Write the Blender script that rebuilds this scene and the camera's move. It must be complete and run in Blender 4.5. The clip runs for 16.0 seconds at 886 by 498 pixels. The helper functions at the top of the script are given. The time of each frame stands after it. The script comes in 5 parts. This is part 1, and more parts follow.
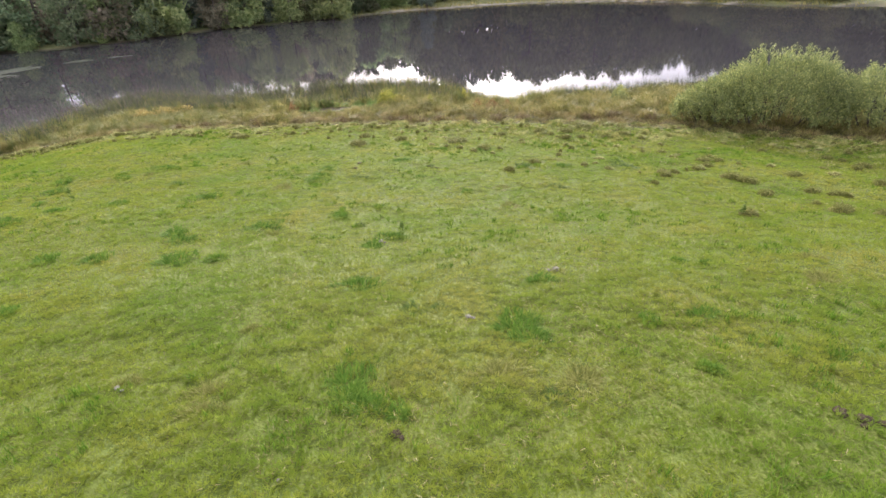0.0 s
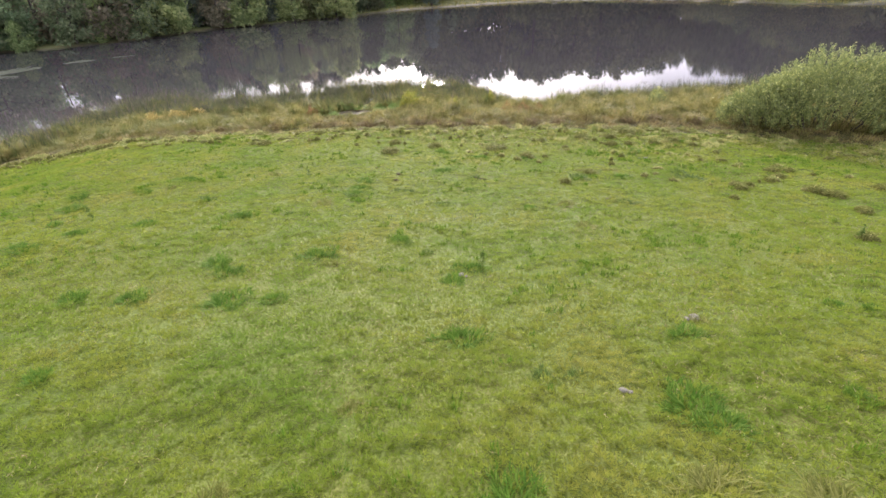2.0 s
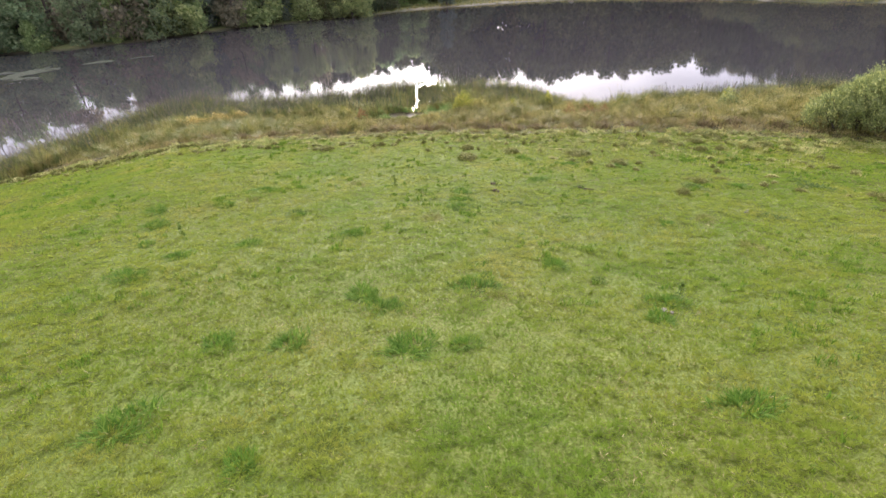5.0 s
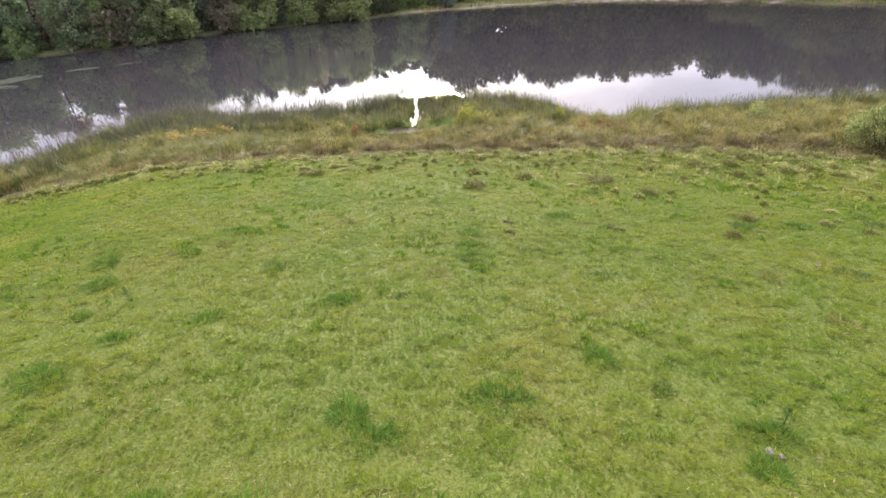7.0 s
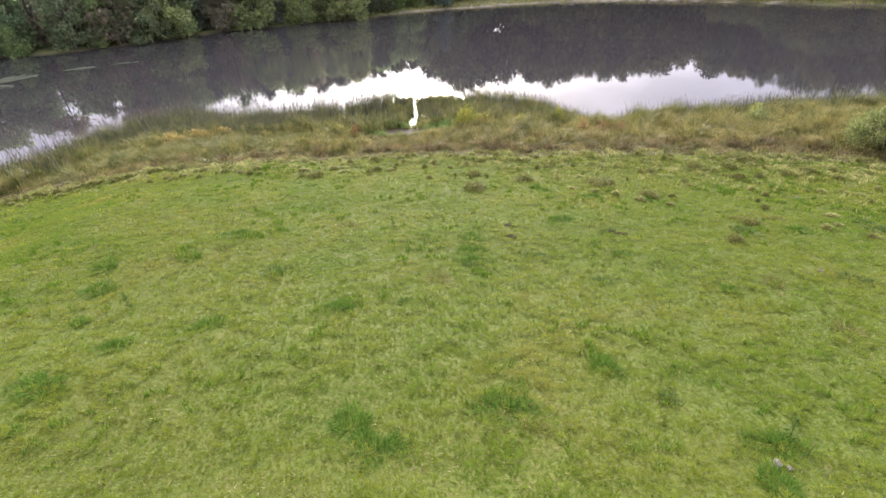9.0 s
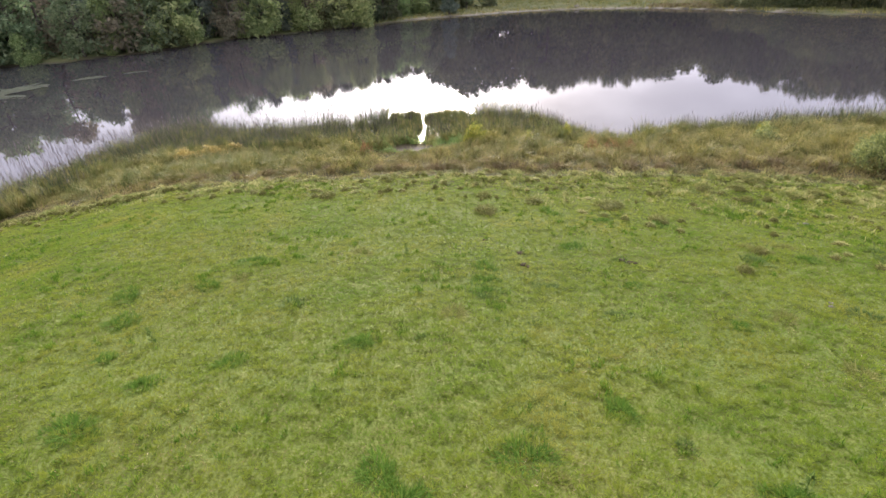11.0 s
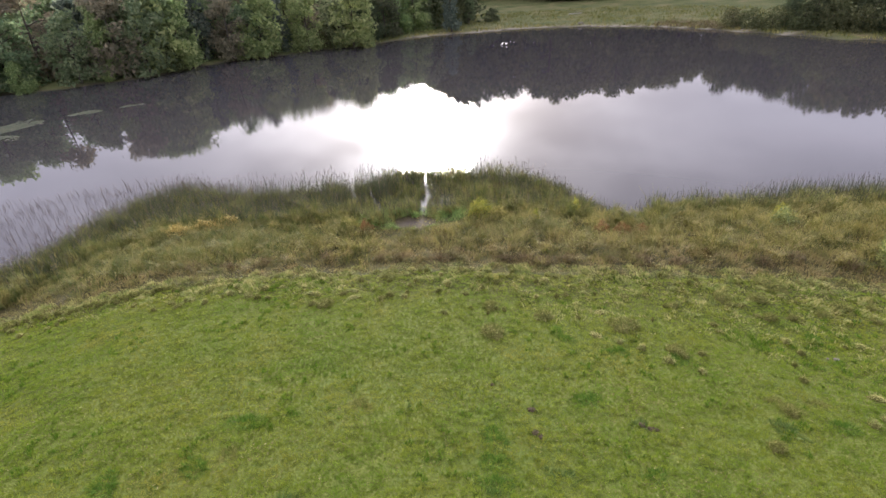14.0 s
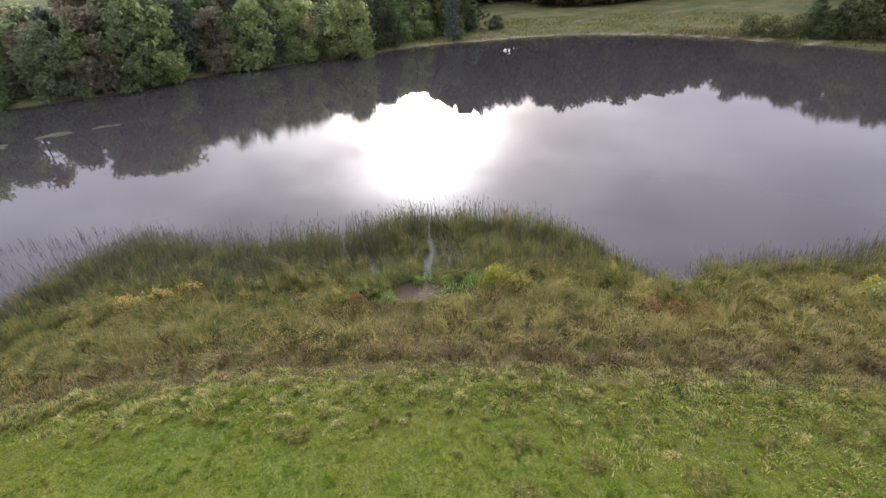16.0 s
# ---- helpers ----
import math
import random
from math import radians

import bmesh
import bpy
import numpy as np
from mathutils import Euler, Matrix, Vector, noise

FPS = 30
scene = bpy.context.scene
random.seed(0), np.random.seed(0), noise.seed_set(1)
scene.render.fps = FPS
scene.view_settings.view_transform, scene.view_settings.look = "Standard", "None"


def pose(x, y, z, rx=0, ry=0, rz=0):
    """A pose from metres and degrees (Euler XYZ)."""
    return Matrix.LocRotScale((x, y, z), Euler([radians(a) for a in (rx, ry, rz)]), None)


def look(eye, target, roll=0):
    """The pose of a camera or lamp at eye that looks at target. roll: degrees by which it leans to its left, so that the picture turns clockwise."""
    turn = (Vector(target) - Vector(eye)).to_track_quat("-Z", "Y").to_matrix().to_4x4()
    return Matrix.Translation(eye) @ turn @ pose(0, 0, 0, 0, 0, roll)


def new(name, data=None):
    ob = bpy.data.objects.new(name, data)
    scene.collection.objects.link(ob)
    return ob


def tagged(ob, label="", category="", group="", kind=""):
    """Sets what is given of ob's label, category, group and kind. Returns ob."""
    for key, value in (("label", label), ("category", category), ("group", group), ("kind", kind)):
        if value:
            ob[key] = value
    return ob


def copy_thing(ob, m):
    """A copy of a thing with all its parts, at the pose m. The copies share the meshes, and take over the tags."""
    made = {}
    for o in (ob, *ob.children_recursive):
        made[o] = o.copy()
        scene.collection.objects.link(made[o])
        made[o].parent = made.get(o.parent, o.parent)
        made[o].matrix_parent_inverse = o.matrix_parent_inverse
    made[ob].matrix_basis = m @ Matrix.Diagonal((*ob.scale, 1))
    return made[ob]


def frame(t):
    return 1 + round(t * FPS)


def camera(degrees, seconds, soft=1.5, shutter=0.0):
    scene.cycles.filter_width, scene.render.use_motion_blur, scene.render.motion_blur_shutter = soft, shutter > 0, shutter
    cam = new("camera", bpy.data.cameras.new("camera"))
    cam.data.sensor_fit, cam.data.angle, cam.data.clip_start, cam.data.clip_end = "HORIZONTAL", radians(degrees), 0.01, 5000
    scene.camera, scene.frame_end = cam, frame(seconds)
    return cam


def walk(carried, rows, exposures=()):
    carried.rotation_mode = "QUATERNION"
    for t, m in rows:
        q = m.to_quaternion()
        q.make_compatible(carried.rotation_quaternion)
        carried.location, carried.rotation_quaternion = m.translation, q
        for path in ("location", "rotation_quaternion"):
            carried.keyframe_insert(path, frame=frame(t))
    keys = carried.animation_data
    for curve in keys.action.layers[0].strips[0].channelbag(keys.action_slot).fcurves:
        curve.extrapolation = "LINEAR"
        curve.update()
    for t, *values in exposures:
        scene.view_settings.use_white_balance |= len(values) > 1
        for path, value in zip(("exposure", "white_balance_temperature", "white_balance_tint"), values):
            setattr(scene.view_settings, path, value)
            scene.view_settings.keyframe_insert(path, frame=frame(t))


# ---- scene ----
cam = camera(83.0, 16.0)
PATH = [
    (0, (0.057, 0.569, 9.148), (0.024, 2.306, 8.157), -3.2),
    (0.5, (-0.369, 1.157, 9.148), (-0.4, 2.894, 8.155), -3.2),
    (1, (-0.825, 1.705, 9.131), (-0.855, 3.44, 8.136), -3.3),
    (1.5, (-1.331, 2.184, 9.085), (-1.358, 3.918, 8.089), -3.2),
    (2, (-1.962, 2.476, 9.067), (-1.984, 4.211, 8.072), -3.2),
    (2.5, (-2.722, 2.594, 9.038), (-2.741, 4.332, 8.049), -3.3),
    (3, (-3.528, 2.699, 9.043), (-3.547, 4.436, 8.052), -3.3),
    (3.5, (-4.285, 2.831, 9.034), (-4.302, 4.57, 8.045), -3.3),
    (4, (-4.958, 3.04, 9.008), (-4.975, 4.778, 8.018), -3.3),
    (4.2, (-5.174, 3.19, 8.997), (-5.194, 4.924, 8.002), -3.3),
    (6.3, (-5.871, 6.444, 8.976), (-5.888, 8.18, 7.983), -3.3),
    (6.5, (-5.863, 6.767, 8.969), (-5.882, 8.504, 7.977), -3.4),
    (7, (-5.861, 7.333, 8.986), (-5.876, 9.07, 7.996), -3.4),
    (7.5, (-5.826, 7.461, 8.974), (-5.839, 9.195, 7.978), -3.4),
    (8, (-5.764, 7.414, 9.018), (-5.773, 9.149, 8.022), -3.3),
    (10.5, (-6.325, 7.611, 9.422), (-6.329, 9.351, 8.434), -3.2),
    (11, (-6.241, 7.667, 9.926), (-6.258, 9.408, 8.941), -3.2),
    (11.5, (-6.101, 7.818, 10.699), (-6.123, 9.559, 9.716), -3.2),
    (12, (-5.882, 8.024, 11.524), (-5.901, 9.767, 10.543), -3.0),
    (12.5, (-5.849, 8.401, 12.344), (-5.866, 10.141, 11.358), -3.2),
    (13, (-5.937, 9.009, 12.968), (-5.954, 10.749, 11.981), -3.2),
    (13.5, (-6.027, 9.923, 13.361), (-6.047, 11.662, 12.373), -3.2),
    (14, (-6.141, 11.11, 13.554), (-6.163, 12.847, 12.563), -3.2),
    (14.5, (-6.208, 12.703, 13.641), (-6.233, 14.441, 12.653), -3.3),
    (15, (-6.242, 14.573, 13.789), (-6.268, 16.313, 12.801), -3.3),
    (15.5, (-6.353, 16.226, 13.868), (-6.377, 17.966, 12.884), -3.3),
    (16, (-6.413, 17.567, 13.97), (-6.436, 19.309, 12.988), -3.3),
]
walk(cam, [(t, look(eye, target, roll)) for t, eye, target, roll in PATH],
     [(0, 1.18), (8, 1.15), (11, 1.02), (13.5, 0.80), (16, 0.72)])

# ---- world and sun: thin bright cloud, the sun low behind it ahead of the camera ----
SUN_EL, SUN_AZ = 17.0, -1.0
sun_dir = Vector((math.sin(radians(SUN_AZ)) * math.cos(radians(SUN_EL)), math.cos(radians(SUN_AZ)) * math.cos(radians(SUN_EL)), math.sin(radians(SUN_EL))))
sun = new("sun", bpy.data.lights.new("sun", "SUN"))
sun.data.energy, sun.data.angle, sun.data.color = 2.7, radians(11), (1.0, 0.93, 0.82)
sun.matrix_world = look((0, 0, 60), Vector((0, 0, 60)) - sun_dir)


def world_sky():
    world = bpy.data.worlds.new("overcast_sky")
    scene.world = world
    world.use_nodes = True
    nt = world.node_tree
    nt.nodes.clear()
    n, l = nt.nodes.new, nt.links.new
    out, bg = n("ShaderNodeOutputWorld"), n("ShaderNodeBackground")
    sky = n("ShaderNodeTexSky")
    sky.sky_type, sky.sun_disc = "NISHITA", False
    sky.sun_elevation, sky.sun_rotation = radians(SUN_EL), radians(SUN_AZ)
    sky.dust_density, sky.air_density = 4.0, 1.0
    skyk = n("ShaderNodeVectorMath")
    skyk.operation = "SCALE"
    skyk.inputs["Scale"].default_value = 0.09
    l(sky.outputs[0], skyk.inputs[0])
    co = n("ShaderNodeTexCoord")
    # cloud cover, softly mottled
    mp = n("ShaderNodeMapping")
    mp.inputs["Scale"].default_value = (2.2, 2.2, 5.5)
    mp.inputs["Location"].default_value = (0.35, 0.1, 0.4)
    l(co.outputs["Generated"], mp.inputs[0])
    ns = n("ShaderNodeTexNoise")
    ns.inputs["Scale"].default_value, ns.inputs["Detail"].default_value, ns.inputs["Roughness"].default_value = 1.6, 6.0, 0.52
    l(mp.outputs[0], ns.inputs["Vector"])
    cr = n("ShaderNodeValToRGB")
    cr.color_ramp.elements[0].position, cr.color_ramp.elements[0].color = 0.3, (0.76, 0.74, 0.95, 1)
    cr.color_ramp.elements[1].position, cr.color_ramp.elements[1].color = 0.72, (1.11, 1.07, 1.33, 1)
    l(ns.outputs["Fac"], cr.inputs[0])
    # cloud lit through by the sun behind it
    dt = n("ShaderNodeVectorMath")
    dt.operation = "DOT_PRODUCT"
    dt.inputs[1].default_value = sun_dir
    l(co.outputs["Generated"], dt.inputs[0])
    def math_node(op, x, y=None):
        k = n("ShaderNodeMath")
        k.operation = op
        for i, v in enumerate((x, y)):
            if isinstance(v, (int, float)):
                k.inputs[i].default_value = v
            elif v is not None:
                l(v, k.inputs[i])
        return k.outputs[0]

    angle = math_node("ARCCOSINE", dt.outputs["Value"])

    def halo(width, height):
        q = math_node("POWER", math_node("DIVIDE", angle, radians(width)), 2.0)
        return math_node("MULTIPLY", math_node("EXPONENT", math_node("MULTIPLY", q, -1.0)), height)

    gl = math_node("ADD", halo(6.6, 8.0), halo(14.0, 1.1))
    thin = n("ShaderNodeMapRange")
    thin.inputs["From Min"].default_value, thin.inputs["From Max"].default_value = 0.35, 0.65
    thin.inputs["To Min"].default_value, thin.inputs["To Max"].default_value = 0.35, 1.35
    l(ns.outputs["Fac"], thin.inputs["Value"])
    sep = n("ShaderNodeSeparateXYZ")
    l(co.outputs["Generated"], sep.inputs[0])
    bank = n("ShaderNodeMapRange")
    bank.interpolation_type = "SMOOTHSTEP"
    bank.inputs["From Min"].default_value, bank.inputs["From Max"].default_value = 0.060, 0.215
    bank.inputs["To Min"].default_value, bank.inputs["To Max"].default_value = 1.0, 0.12
    l(math_node("ADD", math_node("ADD", sep.outputs["X"], math_node("MULTIPLY", math_node("SUBTRACT", sep.outputs["Z"], 0.25), 0.5)), math_node("MULTIPLY", math_node("SUBTRACT", ns.outputs["Fac"], 0.5), 0.25)), bank.inputs["Value"])
    gl = math_node("MULTIPLY", gl, bank.outputs[0])
    gm = n("ShaderNodeMath")
    gm.operation = "MULTIPLY"
    l(math_node("ADD", gl, halo(22.0, 1.0)), gm.inputs[0])
    l(thin.outputs[0], gm.inputs[1])
    mixc = n("ShaderNodeMix")
    mixc.data_type = "RGBA"
    mixc.inputs["Factor"].default_value = 0.85
    l(skyk.outputs[0], mixc.inputs["A"])
    l(cr.outputs[0], mixc.inputs["B"])
    glow = n("ShaderNodeVectorMath")
    glow.operation = "SCALE"
    glow.inputs[0].default_value = (1.0, 0.97, 1.0)
    l(gm.outputs[0], glow.inputs["Scale"])
    add = n("ShaderNodeVectorMath")
    l(mixc.outputs["Result"], add.inputs[0])
    l(glow.outputs[0], add.inputs[1])
    l(add.outputs[0], bg.inputs["Color"])
    bg.inputs["Strength"].default_value = 1.0
    l(bg.outputs[0], out.inputs[0])


world_sky()

# ---- materials ----
def material(name):
    m = bpy.data.materials.new(name)
    m.use_nodes = True
    nt = m.node_tree
    return m, nt, nt.nodes.new, nt.links.new, nt.nodes["Principled BSDF"]


def ramp(n, stops):
    r = n("ShaderNodeValToRGB")
    e = r.color_ramp.elements
    while len(e) < len(stops):
        e.new(0.5)
    for el, (p, c) in zip(e, stops):
        el.position, el.color = p, (*c, 1)
    return r


def tex(n, l, scale, detail=3.0, rough=0.55, vector=None, distort=0.0):
    t = n("ShaderNodeTexNoise")
    t.inputs["Scale"].default_value, t.inputs["Detail"].default_value = scale, detail
    t.inputs["Roughness"].default_value, t.inputs["Distortion"].default_value = rough, distort
    if vector:
        l(vector, t.inputs["Vector"])
    return t


def mix(n, l, fac, a, b, blend="MIX"):
    m = n("ShaderNodeMix")
    m.data_type, m.blend_type = "RGBA", blend
    for key, v in (("Factor", fac), ("A", a), ("B", b)):
        if isinstance(v, (int, float)):
            m.inputs[key].default_value = v
        elif isinstance(v, tuple):
            m.inputs[key].default_value = (*v, 1)
        else:
            l(v, m.inputs[key])
    return m.outputs["Result"]


def leafy(name, stops, patch=0.5, patch_cols=None, rough=0.55, through_light=0.3, by_object=False, blend=0.55, fine=0.0, gloss=0.28):
    """Blades and leaves: colour varies leaf by leaf and over patches of ground; some light comes through."""
    m, nt, n, l, p = material(name)
    geo = n("ShaderNodeNewGeometry")
    r = ramp(n, stops)
    l(geo.outputs["Random Per Island"], r.inputs[0])
    col = r.outputs[0]
    if patch_cols:
        t = tex(n, l, patch, 5.0, 0.58, geo.outputs["Position"])
        pr = ramp(n, patch_cols)
        l(t.outputs["Fac"], pr.inputs[0])
        col = mix(n, l, blend, col, pr.outputs[0])
    if fine:
        t2 = tex(n, l, fine, 3.0, 0.6, geo.outputs["Position"])
        fr = ramp(n, [(0.36, (0.84, 0.88, 0.83)), (0.5, (1.0, 1.0, 1.0)), (0.64, (1.16, 1.12, 1.12))])
        l(t2.outputs["Fac"], fr.inputs[0])
        col = mix(n, l, 1.0, col, fr.outputs[0], "MULTIPLY")
    if by_object:
        oi = n("ShaderNodeObjectInfo")
        hs = n("ShaderNodeHueSaturation")
        mr = n("ShaderNodeMapRange")
        mr.inputs["To Min"].default_value, mr.inputs["To Max"].default_value = 0.475, 0.525
        l(oi.outputs["Random"], mr.inputs["Value"])
        l(mr.outputs[0], hs.inputs["Hue"])
        l(col, hs.inputs["Color"])
        col = hs.outputs[0]
    l(col, p.inputs["Base Color"])
    p.inputs["Roughness"].default_value = rough
    p.inputs["Specular IOR Level"].default_value = gloss
    tr = n("ShaderNodeBsdfTranslucent")
    l(col, tr.inputs["Color"])
    ms = n("ShaderNodeMixShader")
    ms.inputs[0].default_value = through_light
    l(p.outputs[0], ms.inputs[1])
    l(tr.outputs[0], ms.inputs[2])
    l(ms.outputs[0], nt.nodes["Material Output"].inputs["Surface"])
    return m


LAWN_PATCH = [(0.34, (0.150, 0.258, 0.021)), (0.46, (0.212, 0.288, 0.027)), (0.56, (0.262, 0.308, 0.036)), (0.67, (0.328, 0.318, 0.060))]


def ground_material():
    m, nt, n, l, p = material("ground_turf_and_mud")
    geo = n("ShaderNodeNewGeometry")
    pos = geo.outputs["Position"]
    big, mid, fine = tex(n, l, 0.22, 4, 0.6, pos), tex(n, l, 2.6, 4, 0.65, pos, 0.6), tex(n, l, 14.0, 4, 0.65, pos)
    turf = ramp(n, LAWN_PATCH)
    mm = n("ShaderNodeMath")
    mm.operation = "MULTIPLY_ADD"
    l(mid.outputs["Fac"], mm.inputs[0])
    mm.inputs[1].default_value = 0.55
    sc = n("ShaderNodeMath")
    sc.operation = "MULTIPLY"
    sc.inputs[1].default_value = 0.45
    l(big.outputs["Fac"], sc.inputs[0])
    l(sc.outputs[0], mm.inputs[2])
    l(mm.outputs[0], turf.inputs[0])
    soil = ramp(n, [(0.35, (0.040, 0.052, 0.012)), (0.6, (0.080, 0.095, 0.022)), (0.75, (0.14, 0.13, 0.05))])
    l(fine.outputs["Fac"], soil.inputs[0])
    lawn = mix(n, l, 0.75, turf.outputs[0], soil.outputs[0])

    def zone(attr):
        a = n("ShaderNodeAttribute")
        a.attribute_name = attr
        return a.outputs["Fac"]

    marsh = ramp(n, [(0.3, (0.035, 0.032, 0.012)), (0.55, (0.075, 0.065, 0.022)), (0.75, (0.13, 0.10, 0.045))])
    l(mid.outputs["Fac"], marsh.inputs[0])
    far = ramp(n, [(0.34, (0.060, 0.082, 0.026)), (0.48, (0.120, 0.135, 0.048)), (0.58, (0.175, 0.165, 0.070)), (0.68, (0.25, 0.20, 0.10))])
    farn = tex(n, l, 0.16, 8, 0.75, pos)
    l(farn.outputs["Fac"], far.inputs[0])
    mud = ramp(n, [(0.3, (0.045, 0.034, 0.028)), (0.7, (0.115, 0.090, 0.075))])
    l(fine.outputs["Fac"], mud.inputs[0])
    col = mix(n, l, zone("marsh"), lawn, marsh.outputs[0])
    col = mix(n, l, zone("far"), col, far.outputs[0])
    col = mix(n, l, zone("mud"), col, mud.outputs[0])
    sand = ramp(n, [(0.3, (0.20, 0.17, 0.12)), (0.7, (0.42, 0.38, 0.29))])
    l(fine.outputs["Fac"], sand.inputs[0])
    col = mix(n, l, zone("sand"), col, sand.outputs[0])
    l(col, p.inputs["Base Color"])
    p.inputs["Roughness"].default_value = 0.85
    p.inputs["Specular IOR Level"].default_value = 0.2
    bump = n("ShaderNodeBump")
    bump.inputs["Strength"].default_value, bump.inputs["Distance"].default_value = 0.8, 0.10
    l(mm.outputs[0], bump.inputs["Height"])
    bump2 = n("ShaderNodeBump")
    bump2.inputs["Strength"].default_value, bump2.inputs["Distance"].default_value = 0.8, 0.03
    l(fine.outputs["Fac"], bump2.inputs["Height"])
    l(bump.outputs[0], bump2.inputs["Normal"])
    l(bump2.outputs[0], p.inputs["Normal"])
    return m


def water_material():
    m, nt, n, l, p = material("still_lake_water")
    geo = n("ShaderNodeNewGeometry")
    p.inputs["Base Color"].default_value = (0.050, 0.046, 0.047, 1)
    p.inputs["Roughness"].default_value = 0.014
    p.inputs["IOR"].default_value = 1.333
    mp = n("ShaderNodeMapping")
    mp.inputs["Scale"].default_value = (0.8, 2.4, 1.0)
    l(geo.outputs["Position"], mp.inputs[0])
    a = tex(n, l, 3.0, 3, 0.5, mp.outputs[0])
    b = tex(n, l, 0.05, 2, 0.5, geo.outputs["Position"])
    br = n("ShaderNodeMapRange")
    br.inputs["From Min"].default_value, br.inputs["From Max"].default_value = 0.4, 0.7
    br.inputs["To Min"].default_value, br.inputs["To Max"].default_value = 0.15, 1.0
    l(b.outputs["Fac"], br.inputs["Value"])
    wake = n("ShaderNodeVectorMath")
    wake.operation = "MULTIPLY_ADD"
    wake.inputs[1].default_value, wake.inputs[2].default_value = (1 / 11, 1 / 9, 0), (19 / 11, -67 / 9, 0)
    l(geo.outputs["Position"], wake.inputs[0])
    far = n("ShaderNodeVectorMath")
    far.operation = "LENGTH"
    l(wake.outputs[0], far.inputs[0])
    stir = n("ShaderNodeMapRange")
    stir.interpolation_type = "SMOOTHSTEP"
    stir.inputs["From Min"].default_value, stir.inputs["From Max"].default_value = 0.2, 1.1
    stir.inputs["To Min"].default_value, stir.inputs["To Max"].default_value = 2.6, 0.0
    l(far.outputs["Value"], stir.inputs["Value"])
    both = n("ShaderNodeMath")
    l(br.outputs[0], both.inputs[0])
    l(stir.outputs[0], both.inputs[1])
    mu = n("ShaderNodeMath")
    mu.operation = "MULTIPLY"
    l(a.outputs["Fac"], mu.inputs[0])
    l(both.outputs[0], mu.inputs[1])
    bump = n("ShaderNodeBump")
    bump.inputs["Strength"].default_value, bump.inputs["Distance"].default_value = 0.2, 0.005
    l(mu.outputs[0], bump.inputs["Height"])
    l(bump.outputs[0], p.inputs["Normal"])
    return m


def plain(name, a, b, scale, rough=0.8, bump=0.5, dist=0.02):
    """Bark, soil and stone: two tones in noise, with relief."""
    m, nt, n, l, p = material(name)
    co = n("ShaderNodeTexCoord")
    t = tex(n, l, scale, 5, 0.65, co.outputs["Object"])
    r = ramp(n, [(0.35, a), (0.65, b)])
    l(t.outputs["Fac"], r.inputs[0])
    l(r.outputs[0], p.inputs["Base Color"])
    p.inputs["Roughness"].default_value = rough
    p.inputs["Specular IOR Level"].default_value = 0.06
    bp = n("ShaderNodeBump")
    bp.inputs["Strength"].default_value, bp.inputs["Distance"].default_value = bump, dist
    l(t.outputs["Fac"], bp.inputs["Height"])
    l(bp.outputs[0], p.inputs["Normal"])
    return m


M_GROUND, M_WATER = ground_material(), water_material()
M_BARK = plain("grey_brown_bark", (0.05, 0.04, 0.03), (0.14, 0.12, 0.10), 6.0)
M_SOIL = plain("dark_soil", (0.030, 0.023, 0.013), (0.115, 0.090, 0.055), 40.0, 0.9)
M_STONE = plain("pale_stone", (0.11, 0.10, 0.07), (0.30, 0.28, 0.21), 14.0)
M_DEADWOOD = plain("bleached_wood", (0.25, 0.23, 0.20), (0.48, 0.45, 0.40), 8.0)
M_LAWN = leafy("short_pasture_grass", [(0.0, (0.117, 0.189, 0.027)), (0.25, (0.193, 0.267, 0.037)), (0.65, (0.295, 0.347, 0.059)), (0.9, (0.385, 0.398, 0.092)), (1.0, (0.443, 0.449, 0.162))],
               0.4, LAWN_PATCH, 0.75, 0.6, blend=0.7, fine=9.0, gloss=0.08)
M_LUSH = leafy("lush_green_grass", [(0.0, (0.078, 0.159, 0.022)), (0.6, (0.137, 0.246, 0.033)), (1.0, (0.218, 0.318, 0.055))], through_light=0.5, gloss=0.06)
M_WEED = leafy("grey_green_weed", [(0.0, (0.081, 0.131, 0.030)), (0.6, (0.138, 0.200, 0.046)), (1.0, (0.218, 0.273, 0.083))], through_light=0.4, gloss=0.05)
M_STRAW = leafy("dead_straw_grass", [(0.0, (0.130, 0.149, 0.031)), (0.5, (0.219, 0.226, 0.053)), (1.0, (0.339, 0.330, 0.098))], gloss=0.06)
M_CUT = leafy("mown_rush_stubble", [(0.0, (0.155, 0.193, 0.056)), (0.5, (0.301, 0.330, 0.102)), (0.85, (0.471, 0.460, 0.168)), (1.0, (0.765, 0.645, 0.311))], 2.6,
              [(0.42, (0.169, 0.227, 0.050)), (0.5, (0.317, 0.337, 0.100)), (0.57, (0.530, 0.480, 0.187))], blend=0.6, gloss=0.06)
M_MARSH = leafy("olive_marsh_grass", [(0.0, (0.129, 0.139, 0.037)), (0.5, (0.241, 0.233, 0.065)), (0.85, (0.394, 0.333, 0.113)), (1.0, (0.515, 0.483, 0.214))], 1.2,
                [(0.42, (0.090, 0.119, 0.026)), (0.5, (0.249, 0.251, 0.065)), (0.57, (0.515, 0.442, 0.157))], through_light=0.4, blend=0.7, gloss=0.12)
